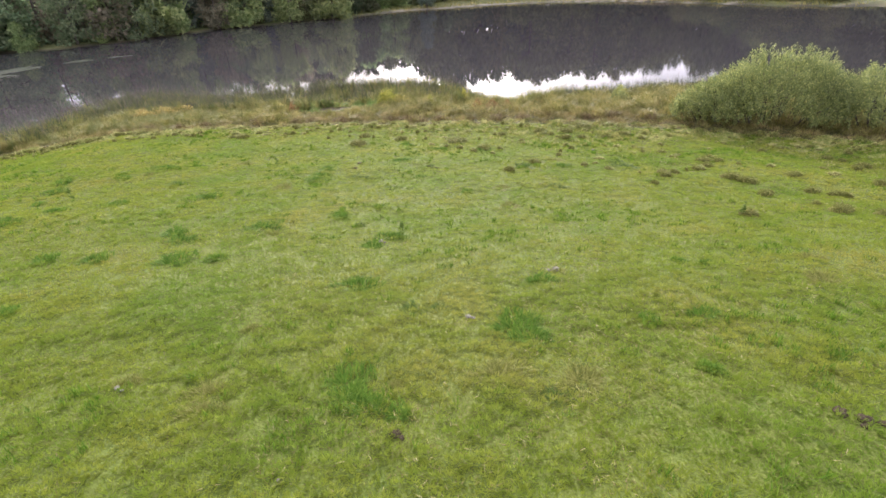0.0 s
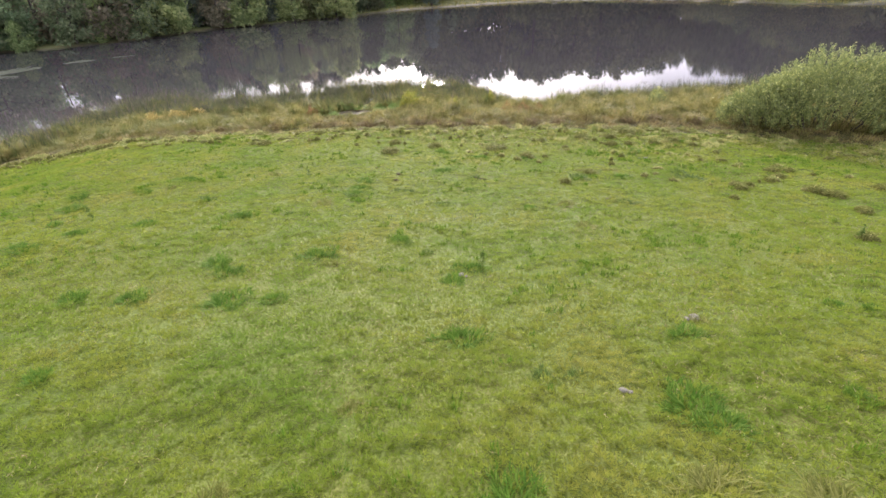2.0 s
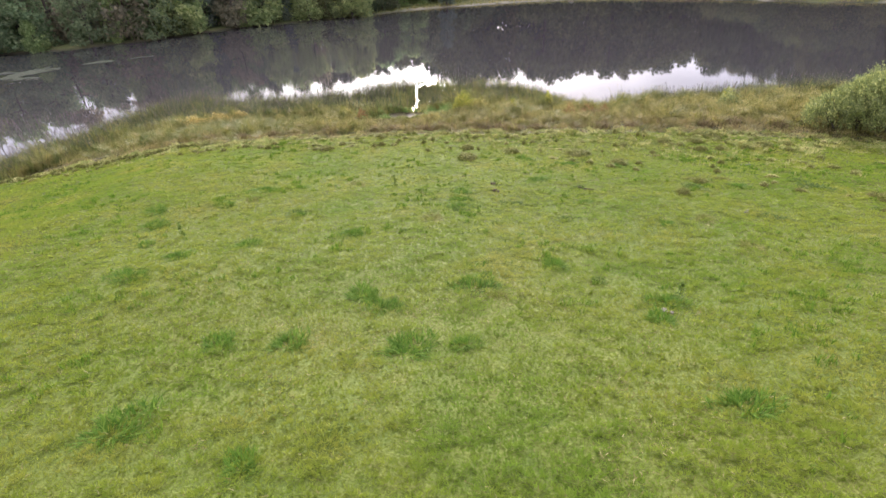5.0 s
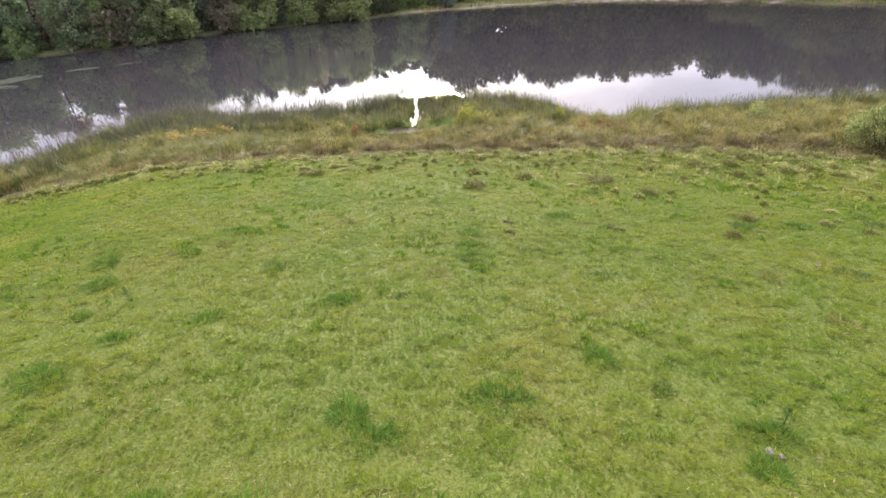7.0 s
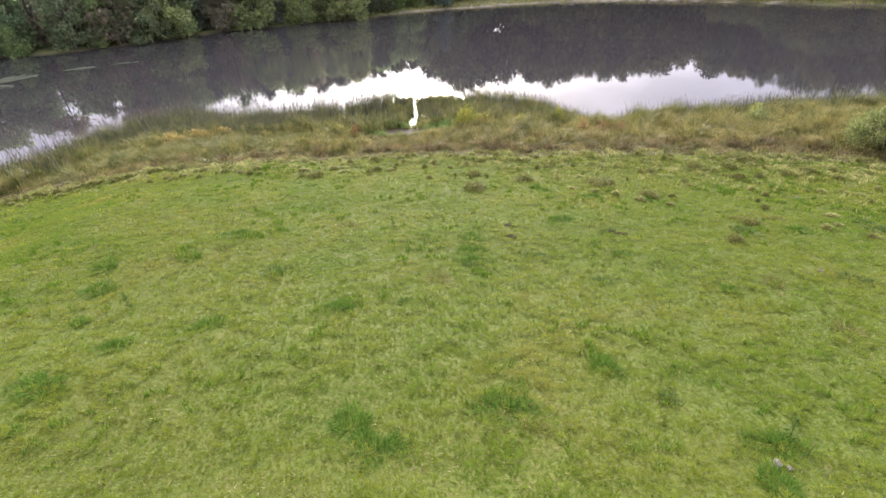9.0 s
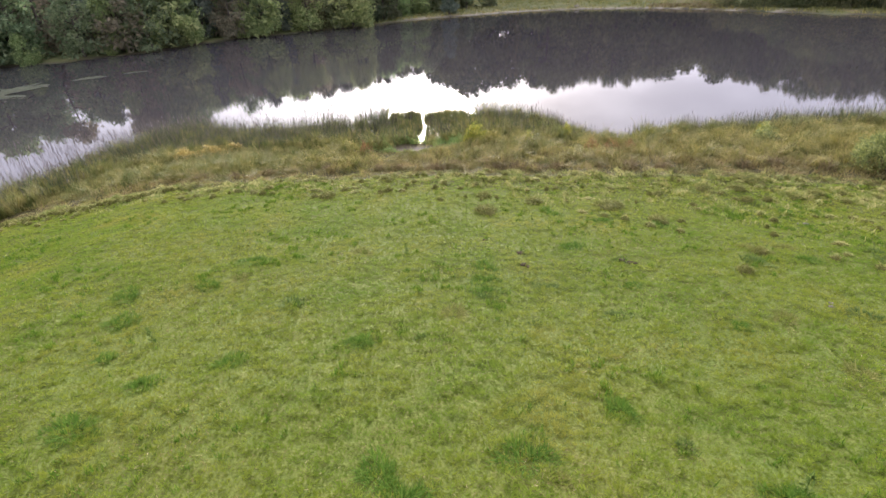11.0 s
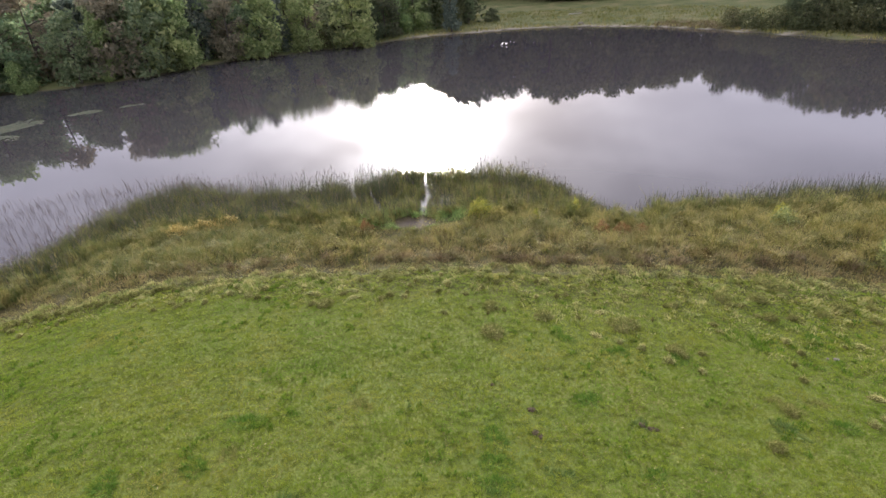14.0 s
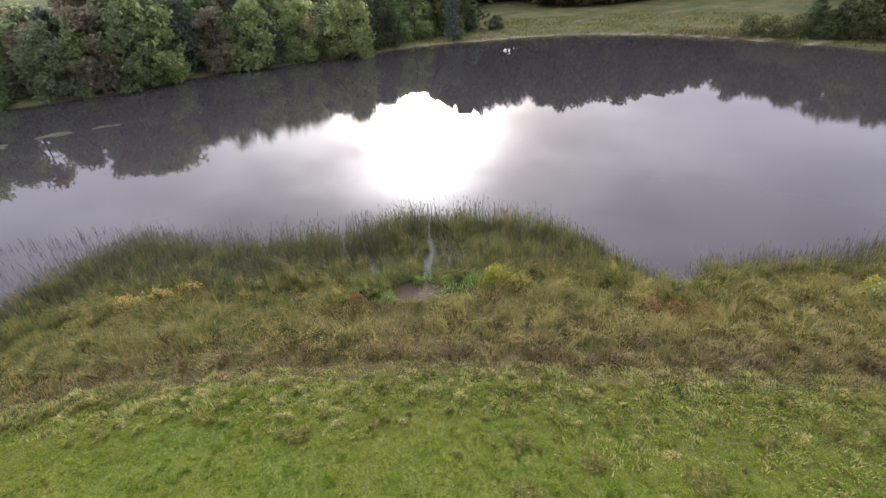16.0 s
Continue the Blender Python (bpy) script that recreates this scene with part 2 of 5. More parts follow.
M_RUSH = leafy("brown_rush", [(0.0, (0.144, 0.113, 0.049)), (0.5, (0.257, 0.198, 0.080)), (0.85, (0.376, 0.276, 0.118)), (1.0, (0.546, 0.418, 0.199))], 1.1,
               [(0.41, (0.144, 0.155, 0.049)), (0.5, (0.265, 0.239, 0.086)), (0.59, (0.394, 0.311, 0.134))], through_light=0.4, blend=0.7, gloss=0.12)
M_TAN = leafy("tan_sedge", [(0.0, (0.196, 0.195, 0.057)), (0.5, (0.333, 0.300, 0.092)), (1.0, (0.511, 0.428, 0.173))], through_light=0.4, gloss=0.12)
M_GOLD = leafy("straw_yellow_seed_plants", [(0.0, (0.239, 0.226, 0.061)), (0.5, (0.386, 0.343, 0.105)), (1.0, (0.551, 0.479, 0.186))], through_light=0.45, gloss=0.12)
M_RUST = leafy("rust_brown_dock", [(0.0, (0.180, 0.094, 0.045)), (0.6, (0.324, 0.182, 0.080)), (1.0, (0.456, 0.297, 0.130))], through_light=0.4, gloss=0.12)
M_REED = leafy("dark_green_reed", [(0.0, (0.051, 0.067, 0.036)), (0.6, (0.092, 0.108, 0.048)), (0.9, (0.156, 0.142, 0.080)), (1.0, (0.276, 0.206, 0.160))], through_light=0.4)
M_SEDGE = leafy("olive_green_sedge", [(0.0, (0.106, 0.123, 0.041)), (0.5, (0.188, 0.197, 0.057)), (0.85, (0.294, 0.270, 0.093)), (1.0, (0.464, 0.355, 0.170))], 2.0,
                [(0.41, (0.116, 0.153, 0.039)), (0.5, (0.223, 0.237, 0.068)), (0.59, (0.360, 0.306, 0.107))], through_light=0.4, blend=0.65, gloss=0.12)
M_BROWN = leafy("dark_brown_rush", [(0.0, (0.111, 0.086, 0.047)), (0.6, (0.196, 0.152, 0.077)), (1.0, (0.327, 0.254, 0.137))], through_light=0.4, gloss=0.12)
M_TUSSOCK = leafy("greener_pasture_grass", [(0.0, (0.070, 0.150, 0.014)), (0.6, (0.120, 0.215, 0.022)), (1.0, (0.20, 0.27, 0.04))], through_light=0.4, gloss=0.08)
M_FIELD = leafy("topped_field_rush", [(0.0, (0.099, 0.121, 0.025)), (0.5, (0.191, 0.213, 0.051)), (0.85, (0.306, 0.303, 0.087)), (1.0, (0.462, 0.415, 0.156))], through_light=0.4, gloss=0.05)
# Old growth under the clumps, darkened to paint in the shade on their sides.
M_SHADED_THATCH = plain("shade_dark_old_growth", (0.065, 0.068, 0.020), (0.190, 0.178, 0.055), 30.0, 1.0)
M_HERB = leafy("fresh_green_herb", [(0.0, (0.150, 0.254, 0.068)), (0.6, (0.263, 0.381, 0.103)), (1.0, (0.439, 0.524, 0.163))], through_light=0.4)
M_LITTER = leafy("dead_stalk", [(0.0, (0.085, 0.070, 0.026)), (0.4, (0.178, 0.143, 0.056)), (0.75, (0.306, 0.254, 0.106)), (1.0, (0.527, 0.459, 0.238))], gloss=0.05)
M_RUSSET = leafy("rusty_bracken", [(0.0, (0.12, 0.100, 0.045)), (0.6, (0.21, 0.165, 0.075)), (1.0, (0.32, 0.26, 0.13))])
M_HEAD = leafy("brown_reed_head", [(0.0, (0.060, 0.048, 0.042)), (0.7, (0.130, 0.105, 0.095)), (1.0, (0.24, 0.20, 0.18))])
M_YELLOW = leafy("yellow_flowering_leaves", [(0.0, (0.166, 0.212, 0.048)), (0.5, (0.331, 0.340, 0.060)), (1.0, (0.534, 0.478, 0.096))], through_light=0.45)
M_ORANGE = leafy("orange_autumn_leaves", [(0.0, (0.276, 0.196, 0.057)), (0.5, (0.506, 0.380, 0.115)), (1.0, (0.690, 0.598, 0.253))], through_light=0.45)
M_PADS = leafy("floating_weed", [(0.0, (0.085, 0.110, 0.055)), (0.6, (0.150, 0.165, 0.085)), (1.0, (0.23, 0.23, 0.15))], rough=0.4)
M_WILLOW = leafy("willow_leaves", [(0.0, (0.130, 0.169, 0.064)), (0.5, (0.227, 0.266, 0.092)), (0.85, (0.365, 0.395, 0.130)), (1.0, (0.583, 0.573, 0.224))], through_light=0.4, gloss=0.35)
# Leaf colours paled beyond real foliage: the haze over the western wood is painted in.
M_TREE = {
    "green": leafy("hazed_broadleaf_green", [(0.0, (0.151, 0.209, 0.108)), (0.6, (0.237, 0.296, 0.151)), (1.0, (0.375, 0.402, 0.213))], rough=0.8, through_light=0.7, by_object=True, gloss=0.5),
    "yellow": leafy("hazed_broadleaf_yellow", [(0.0, (0.218, 0.296, 0.122)), (0.6, (0.348, 0.428, 0.175)), (1.0, (0.503, 0.562, 0.246))], rough=0.8, through_light=0.7, by_object=True, gloss=0.5),
    "dark": leafy("hazed_conifer_green", [(0.0, (0.111, 0.152, 0.118)), (0.6, (0.189, 0.228, 0.169)), (1.0, (0.294, 0.321, 0.225))], rough=0.8, through_light=0.62, by_object=True, gloss=0.5),
    "russet": leafy("hazed_broadleaf_russet", [(0.0, (0.192, 0.198, 0.129)), (0.6, (0.301, 0.282, 0.175)), (1.0, (0.435, 0.384, 0.238))], rough=0.8, through_light=0.7, by_object=True, gloss=0.5),
}

# Darker copies of these leaves for far and eastern trees, without the painted haze.
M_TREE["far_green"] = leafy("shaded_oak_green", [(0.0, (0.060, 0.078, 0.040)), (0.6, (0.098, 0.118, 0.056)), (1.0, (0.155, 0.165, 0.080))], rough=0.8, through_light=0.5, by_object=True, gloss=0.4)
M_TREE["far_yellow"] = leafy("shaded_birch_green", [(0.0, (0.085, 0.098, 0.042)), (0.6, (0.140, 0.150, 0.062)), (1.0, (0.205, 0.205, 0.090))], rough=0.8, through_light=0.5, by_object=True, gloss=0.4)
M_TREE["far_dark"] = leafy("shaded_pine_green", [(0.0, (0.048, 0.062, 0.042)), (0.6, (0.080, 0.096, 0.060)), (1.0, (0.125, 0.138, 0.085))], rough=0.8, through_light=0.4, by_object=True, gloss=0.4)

# ---- ground form ----
rng = np.random.default_rng(7)
SHORE = np.array([(-140, 10), (-80, 18), (-45, 23), (-32, 26.5), (-28.6, 31), (-27.2, 35.5), (-24.6, 39.2), (-18, 39.8), (-10.6, 39.6), (-10, 39.0), (-9.4, 39.7), (-8.0, 39.7), (-7.6, 39.1), (-7.2, 39.7), (-4, 40.3), (0, 39.5), (3, 38), (4.6, 37), (7, 38),
                  (12, 38.2), (20, 38.3), (30, 37), (45, 36), (60, 40), (72, 55), (74, 75), (66, 88), (58, 95), (53, 103), (48, 111.5), (39, 123), (25, 130.5), (13, 132), (2, 129.5),
                  (-7, 128), (-15, 124), (-22, 116), (-29, 115), (-38, 109.5), (-46, 105), (-50, 97), (-55, 93), (-62, 89), (-75, 84), (-100, 70), (-140, 50)], float)


def vnoise(x, y, cell, seed=0):
    """Smooth value noise in 0..1 with features of the given size in metres."""
    table = np.random.default_rng(1000 + seed).random((256, 256))
    u, v = x / cell, y / cell
    i, j = np.floor(u).astype(int), np.floor(v).astype(int)
    fu, fv = u - i, v - j
    fu, fv = fu * fu * (3 - 2 * fu), fv * fv * (3 - 2 * fv)
    g = lambda a, b: table[a % 256, b % 256]
    return (g(i, j) * (1 - fu) + g(i + 1, j) * fu) * (1 - fv) + (g(i, j + 1) * (1 - fu) + g(i + 1, j + 1) * fu) * fv


def shore_distance(x, y):
    """Metres from the lake's edge: above 0 on land, below 0 in the water."""
    x, y = np.asarray(x, float), np.asarray(y, float)
    best, inside = np.full(x.shape, 1e9), np.zeros(x.shape, bool)
    for (ax, ay), (bx, by) in zip(SHORE, np.roll(SHORE, -1, 0)):
        dx, dy = bx - ax, by - ay
        s = np.clip(((x - ax) * dx + (y - ay) * dy) / (dx * dx + dy * dy), 0, 1)
        best = np.minimum(best, np.hypot(x - ax - s * dx, y - ay - s * dy))
        cross = (ay > y) != (by > y)
        xi = ax + (y - ay) / (dy if dy else 1e-9) * dx
        inside ^= cross & (x < xi)
    return np.where(inside, -best, best) + (vnoise(x, y, 1.7, 3) - 0.5) * 0.8


def smooth(a, b, v):
    s = np.clip((v - a) / (b - a), 0, 1)
    return s * s * (3 - 2 * s)


def tufting(x, y):
    """Height of the hummocky sward over the soil of the grazed field, in metres."""
    wild = 0.55 + 0.65 * vnoise(x, y, 2.6, 93)
    far = smooth(7, 16, y)
    return wild * (0.012 * smooth(0.25, 0.9, vnoise(x * 0.85, y, 0.33, 91)) + (0.030 + 0.014 * far) * smooth(0.32, 0.85, vnoise(x * 0.85, y, 0.15, 92)) + 0.026 * (1 - far) * smooth(0.3, 0.85, vnoise(x * 0.85, y, 0.075, 94)))


def ground(x, y, d=None, rough=True):
    """Height of the ground."""
    x, y = np.asarray(x, float), np.asarray(y, float)
    d = shore_distance(x, y) if d is None else d
    main = np.interp(40 - y, [0, 2, 5, 8, 12, 16, 20, 24, 28, 32, 40, 60, 120, 400], [0.05, 0.15, 0.35, 0.6, 0.85, 1.22, 1.72, 2.35, 3.05, 3.85, 4.95, 6.8, 10, 14])
    main = main - 0.035 * np.clip(x + 3, -20, 20) * np.clip((36 - y) / 10, 0, 1) * np.clip((y - 6) / 8, 0, 1)
    edge = np.interp(d, [0, 3, 8, 20, 60], [0, 0.3, 0.95, 3.2, 12])
    near = np.minimum(main, edge)
    far = 0.3 * (1 - np.exp(-np.maximum(d, 0) / 0.8)) + np.interp(d, [0, 6, 30, 70, 110, 170, 300, 1500], [0, 0.2, 0.7, 1.8, 5, 16, 26, 60])
    w = smooth(46, 62, y)
    land = near * (1 - w) + far * w
    if rough:
        k = 0.35 + 0.65 * smooth(0, 3, d)
        land = land + k * ((vnoise(x, y, 0.9, 1) - 0.5) * 0.045 + (vnoise(x, y, 0.42, 4) - 0.5) * 0.045 + (vnoise(x, y, 2.3, 2) - 0.5) * 0.12)
    z = np.where(d > 0, land, np.maximum(0.16 * d, -1.6))
    pool = np.exp(-(((x + 8.1) / 1.0) ** 2 + ((y - 38.1) / 0.75) ** 2))
    return z - 0.07 * pool


def mow_line(x):
    """Where the mown field ends."""
    return np.interp(x, [-60, -27, -20, -14, -7, 0, 7, 13, 18, 22, 40], [23, 29.2, 30.7, 31.5, 31.7, 30.8, 30.0, 28.4, 26.3, 23.7, 18])


def reed_line(x):
    """Outer edge of the reeds in the water."""
    return np.interp(x, [-60, -34, -33, -32, -31, -29.8, -29.0, -27.9, -26.4, -25, -21, -17, -13.4, -11, -8.2, -4.2, -0.5, 1.4, 2.5, 3.3, 4.6, 6.6, 9.2, 11.7, 14.4, 16.7, 20, 22.3, 30, 60],
                     [22, 26, 28, 30, 32.5, 35.5, 38.6, 41.8, 44.4, 45.2, 44.4, 44, 45, 45.8, 47.4, 46.5, 45.2, 43.4, 41.6, 39.6, 37.6, 39.8, 39.8, 39.4, 40.2, 40.6, 39.8, 38.8, 38.6, 41])


# ---- meshes ----
def mesh_np(name, verts, faces, mat, smooth_shade=False):
    """A mesh from arrays; faces: one array per corner count."""
    me = bpy.data.meshes.new(name)
    verts = np.asarray(verts, np.float32)
    faces = [f for f in faces if len(f)]
    me.vertices.add(len(verts))
    me.vertices.foreach_set("co", verts.ravel())
    loops = np.concatenate([f.ravel() for f in faces]).astype(np.int32)
    counts = np.concatenate([np.full(len(f), f.shape[1]) for f in faces])
    me.loops.add(len(loops))
    me.loops.foreach_set("vertex_index", loops)
    me.polygons.add(len(counts))
    me.polygons.foreach_set("loop_start", np.concatenate([[0], np.cumsum(counts)[:-1]]).astype(np.int32))
    if smooth_shade:
        me.polygons.foreach_set("use_smooth", np.ones(len(counts), bool))
    me.update(calc_edges=True)
    me.validate()
    me.materials.append(mat)
    return me


def part(name, me, parent=None, label=""):
    ob = new(name, me)
    if parent:
        ob.parent = parent
    return tagged(ob, label)


def blade_arrays(base, height, width, lean, turn, droop=0.5):
    """Bent blades: a quad below, a triangle at the tip. lean: metres that the tip goes sideways; turn: which way."""
    k = len(base)
    out = np.stack([np.cos(turn), np.sin(turn), np.zeros(k)], 1)
    face = turn + np.pi / 2 + rng.uniform(-0.5, 0.5, k)
    side = np.stack([np.cos(face), np.sin(face), np.zeros(k)], 1) * (width / 2)[:, None]
    up = np.array([0, 0, 1.0])
    mid = base + out * (lean * 0.35)[:, None] + up * (height * 0.62)[:, None]
    tip = base + out * lean[:, None] + up * (height * (1 - 0.15 * droop))[:, None]
    V = np.stack([base - side, base + side, mid + side * 0.8, mid - side * 0.8, tip], 1).reshape(-1, 3)
    i = np.arange(k)[:, None] * 5
    return V, i + np.array([[0, 1, 2, 3]]), i + np.array([[3, 2, 4]])


def blades(name, x, y, height, width, lean, turn, mat, z=None, sink=0.02):
    z = ground(x, y) if z is None else z
    V, Q, T = blade_arrays(np.stack([x, y, z - sink], 1), height, width, lean, turn)
    return mesh_np(name, V, [Q, T], mat)


def tube(points, radii, sides=7):
    """A tapering round stem along points."""
    P = np.asarray(points, float)
    V = []
    for i, p in enumerate(P):
        t = P[min(i + 1, len(P) - 1)] - P[max(i - 1, 0)]
        t /= np.linalg.norm(t) + 1e-9
        a = np.cross(t, (0.31, 0.95, 0.05))
        a /= np.linalg.norm(a) + 1e-9
        b = np.cross(t, a)
        for s in range(sides):
            q = 2 * math.pi * s / sides
            V.append(p + radii[i] * (math.cos(q) * a + math.sin(q) * b))
    F = [(i * sides + s, i * sides + (s + 1) % sides, (i + 1) * sides + (s + 1) % sides, (i + 1) * sides + s) for i in range(len(P) - 1) for s in range(sides)]
    return np.array(V), np.array(F)


def leaf_arrays(c, size, r, aspect=0.6, lift=None):
    """Leaf-shaped quads (pointed both ends) at c, turned at random."""
    k = len(c)
    a = r.normal(size=(k, 3)) if lift is None else lift + 0.5 * r.normal(size=(k, 3))
    a /= np.linalg.norm(a, axis=1)[:, None]
    b = np.cross(a, r.normal(size=(k, 3)))
    b /= np.linalg.norm(b, axis=1)[:, None] + 1e-9
    a, b = a * size[:, None], b * (size * aspect)[:, None]
    V = np.stack([c - a * 0.5, c + b * 0.5 - a * 0.05, c + a * 0.5, c - b * 0.5 + a * 0.05], 1).reshape(-1, 3)
    return V, np.arange(k)[:, None] * 4 + np.array([[0, 1, 2, 3]])


# ---- ground and water ----
def build_ground():
    grow = lambda a, k, f: a + np.cumsum(0.4 * f ** np.arange(k))
    xs = np.concatenate([-34 - (grow(0, 34, 1.2))[::-1], np.arange(-34, -22, 0.25), np.arange(-22, 17, 0.2), np.arange(17, 30.01, 0.25), 30 + grow(0, 34, 1.2)])
    ys = np.concatenate([2 - grow(0, 30, 1.22)[::-1], np.arange(2, 32, 0.2), np.arange(32, 48.01, 0.3), np.arange(49.5, 84, 2.5), np.arange(84, 150, 1.2), 150 + grow(0, 26, 1.28)])
    X, Y = np.meshgrid(xs, ys)
    x, y = X.ravel(), Y.ravel()
    d = shore_distance(x, y)
    nx, ny = len(xs), len(ys)
    i = (np.arange(ny - 1)[:, None] * nx + np.arange(nx - 1)[None]).ravel()
    me = mesh_np("ground", np.stack([x, y, ground(x, y, d)], 1), [np.stack([i, i + 1, i + nx + 1, i + nx], 1)], M_GROUND, True)
    ml = mow_line(x)
    zones = {
        "marsh": np.maximum(smooth(-0.4, 0.6, y - ml), 0.8 * smooth(-np.interp(x, [-30, -18, -10, 0, 8, 20], [0.9, 1.8, 3.0, 4.0, 6.0, 6.5]), -0.3, y - ml)) * (1 - smooth(46, 60, y)),
        "far": smooth(50, 64, y),
        "mud": np.maximum(smooth(0.35, -0.2, d), np.exp(-(((x + 8.1) / 1.1) ** 2 + ((y - 38.0) / 0.8) ** 2) * 1.3)),
    }
    zones["sand"] = smooth(80, 90, y) * smooth(-20, -8, x) * smooth(-0.1, 0.15, d) * smooth(1.5, 0.7, d) * smooth(0.25, 0.5, vnoise(x, y, 6.0, 68))
    for key, v in zones.items():
        me.attributes.new(key, "FLOAT", "POINT").data.foreach_set("value", np.clip(v, 0, 1).astype(np.float32))
    tagged(part("ground", me), "sloping pasture, marshy bank and lake bed", "ground", kind="structure")


build_ground()
bm = bmesh.new()
bmesh.ops.create_grid(bm, x_segments=4, y_segments=4, size=1)
for v in bm.verts:
    v.co = Vector((v.co.x * 108 - 31, v.co.y * 64 + 72, 0))
me = bpy.data.meshes.new("water")
bm.to_mesh(me)
bm.free()
me.materials.append(M_WATER)
tagged(new("water", me), "still dark lake water mirroring trees and bright cloud", "water", kind="structure")


# ---- field: grass ----
def scatter(k, x0, x1, y0, y1):
    return rng.uniform(x0, x1, k), rng.uniform(y0, y1, k)


def build_lawn():
    X, Y, H, W = [], [], [], []
    for y0, y1, dens, h, w in ((2.0, 9, 3300, 0.034, 0.0135), (9, 15, 1450, 0.042, 0.020), (15, 22, 850, 0.046, 0.027), (22, 32.5, 500, 0.052, 0.038)):
        x0, x1 = -(6 + 0.86 * y1), 4 + 0.86 * y1
        x, y = scatter(int(dens * (x1 - x0) * (y1 - y0)), x0, x1, y0, y1)
        edge = np.minimum(1.0, 3.5 * vnoise(x, y, 0.9, 57) * vnoise(x, y, 4.0, 58))
        ok = (x > edge - (6 + 0.86 * y)) & (x < 4 - edge + 0.86 * y) & (y > 2.0 + 1.2 * edge) & (y < mow_line(x) - 0.2)
        x, y = x[ok], y[ok]
        keep = rng.random(len(x)) < 0.42 + 0.35 * smooth(8, 26, y) + 0.6 * smooth(0.01, 0.05, tufting(x, y))
        X.append(x[keep]), Y.append(y[keep])
        H.append(h * rng.uniform(0.5, 1.4, keep.sum()))
        W.append(w * rng.uniform(0.7, 1.4, keep.sum()))
    x, y = scatter(110000, -44, 38, -14, 31)
    ok = ((x < -(5 + 0.86 * y)) | (x > 3 + 0.86 * y) | (y < 3.2)) & (y < mow_line(x) - 0.2)
    x, y = x[ok], y[ok]
    X.append(x), Y.append(y), H.append(rng.uniform(0.04, 0.07, len(x))), W.append(rng.uniform(0.036, 0.062, len(x)))
    x, y, h, w = map(np.concatenate, (X, Y, H, W))
    n_, e = len(x), 0.018
    up = tufting(x, y)
    # blades fall away from the crown of each tuft
    turn = np.arctan2(up - tufting(x, y + e), up - tufting(x + e, y)) + rng.normal(0, 0.8, n_)
    reach, side = h * rng.uniform(0.6, 2.0, n_), turn + np.pi / 2 + rng.normal(0, 0.35, n_)
    base = np.stack([x, y, ground(x, y) - 0.015 + up * rng.uniform(0.45, 1.0, n_)], 1)
    wv = np.stack([np.cos(side), np.sin(side), np.zeros(n_)], 1) * (w * 0.6)[:, None]
    tip = base + np.stack([np.cos(turn) * reach, np.sin(turn) * reach, h * rng.uniform(0.4, 1.0, n_) + 0.012], 1)
    face = np.cross(wv, tip - base)
    wv *= np.sign(face[:, 2:])
    face *= np.sign(face[:, 2:]) / np.linalg.norm(face, axis=1)[:, None]
    lie = np.stack([(up - tufting(x + e, y)) / e * 1.05, (up - tufting(x, y + e)) / e * 1.05 + 0.08, np.ones(n_)], 1)
    lie = lie / np.linalg.norm(lie, axis=1)[:, None] + 0.45 * face
    me = mesh_np("lawn_grass", np.stack([base - wv, base + wv, tip], 1).reshape(-1, 3), [np.arange(n_ * 3).reshape(-1, 3)], M_LAWN, True)
    me.normals_split_custom_set_from_vertices(np.repeat(lie / np.linalg.norm(lie, axis=1)[:, None], 3, 0).astype(np.float32))
    tagged(part("pasture_grass", me), "short yellow-green grazed pasture grass with dead straw", "grass", kind="stuff")


build_lawn()


def build_tussocks():
    """Small upright tussocks, greener than the grazed grass round them."""
    x, y = scatter(900000, -30, 26, 3.2, 31)
    spot = vnoise(x, y, 0.22, 15) * 0.7 + vnoise(x, y, 1.7, 16) * 0.45
    ok = (x > -(5 + 0.86 * y)) & (x < 3 + 0.86 * y) & (y < mow_line(x) - 0.2) & (spot > 0.885)
    x, y = x[ok], y[ok]
    n_ = len(x)
    h = rng.uniform(0.06, 0.15, n_)
    turn, w = rng.uniform(0, 6.283, n_), rng.uniform(0.010, 0.016, n_) * (0.8 + 0.04 * y)
    base = np.stack([x, y, ground(x, y) + 0.6 * tufting(x, y) - 0.012], 1)
    wv = np.stack([-np.sin(turn), np.cos(turn), np.zeros(n_)], 1) * (w * 0.6)[:, None]
    tip = base + np.stack([np.cos(turn) * h * 0.5, np.sin(turn) * h * 0.5, h], 1)
    me = mesh_np("pasture_tussocks", np.stack([base - wv, base + wv, tip], 1).reshape(-1, 3), [np.arange(n_ * 3).reshape(-1, 3)], M_TUSSOCK)
    tagged(part("pasture_tussocks", me), "small greener tussocks dotted over the pasture", "grass", kind="stuff")


build_tussocks()


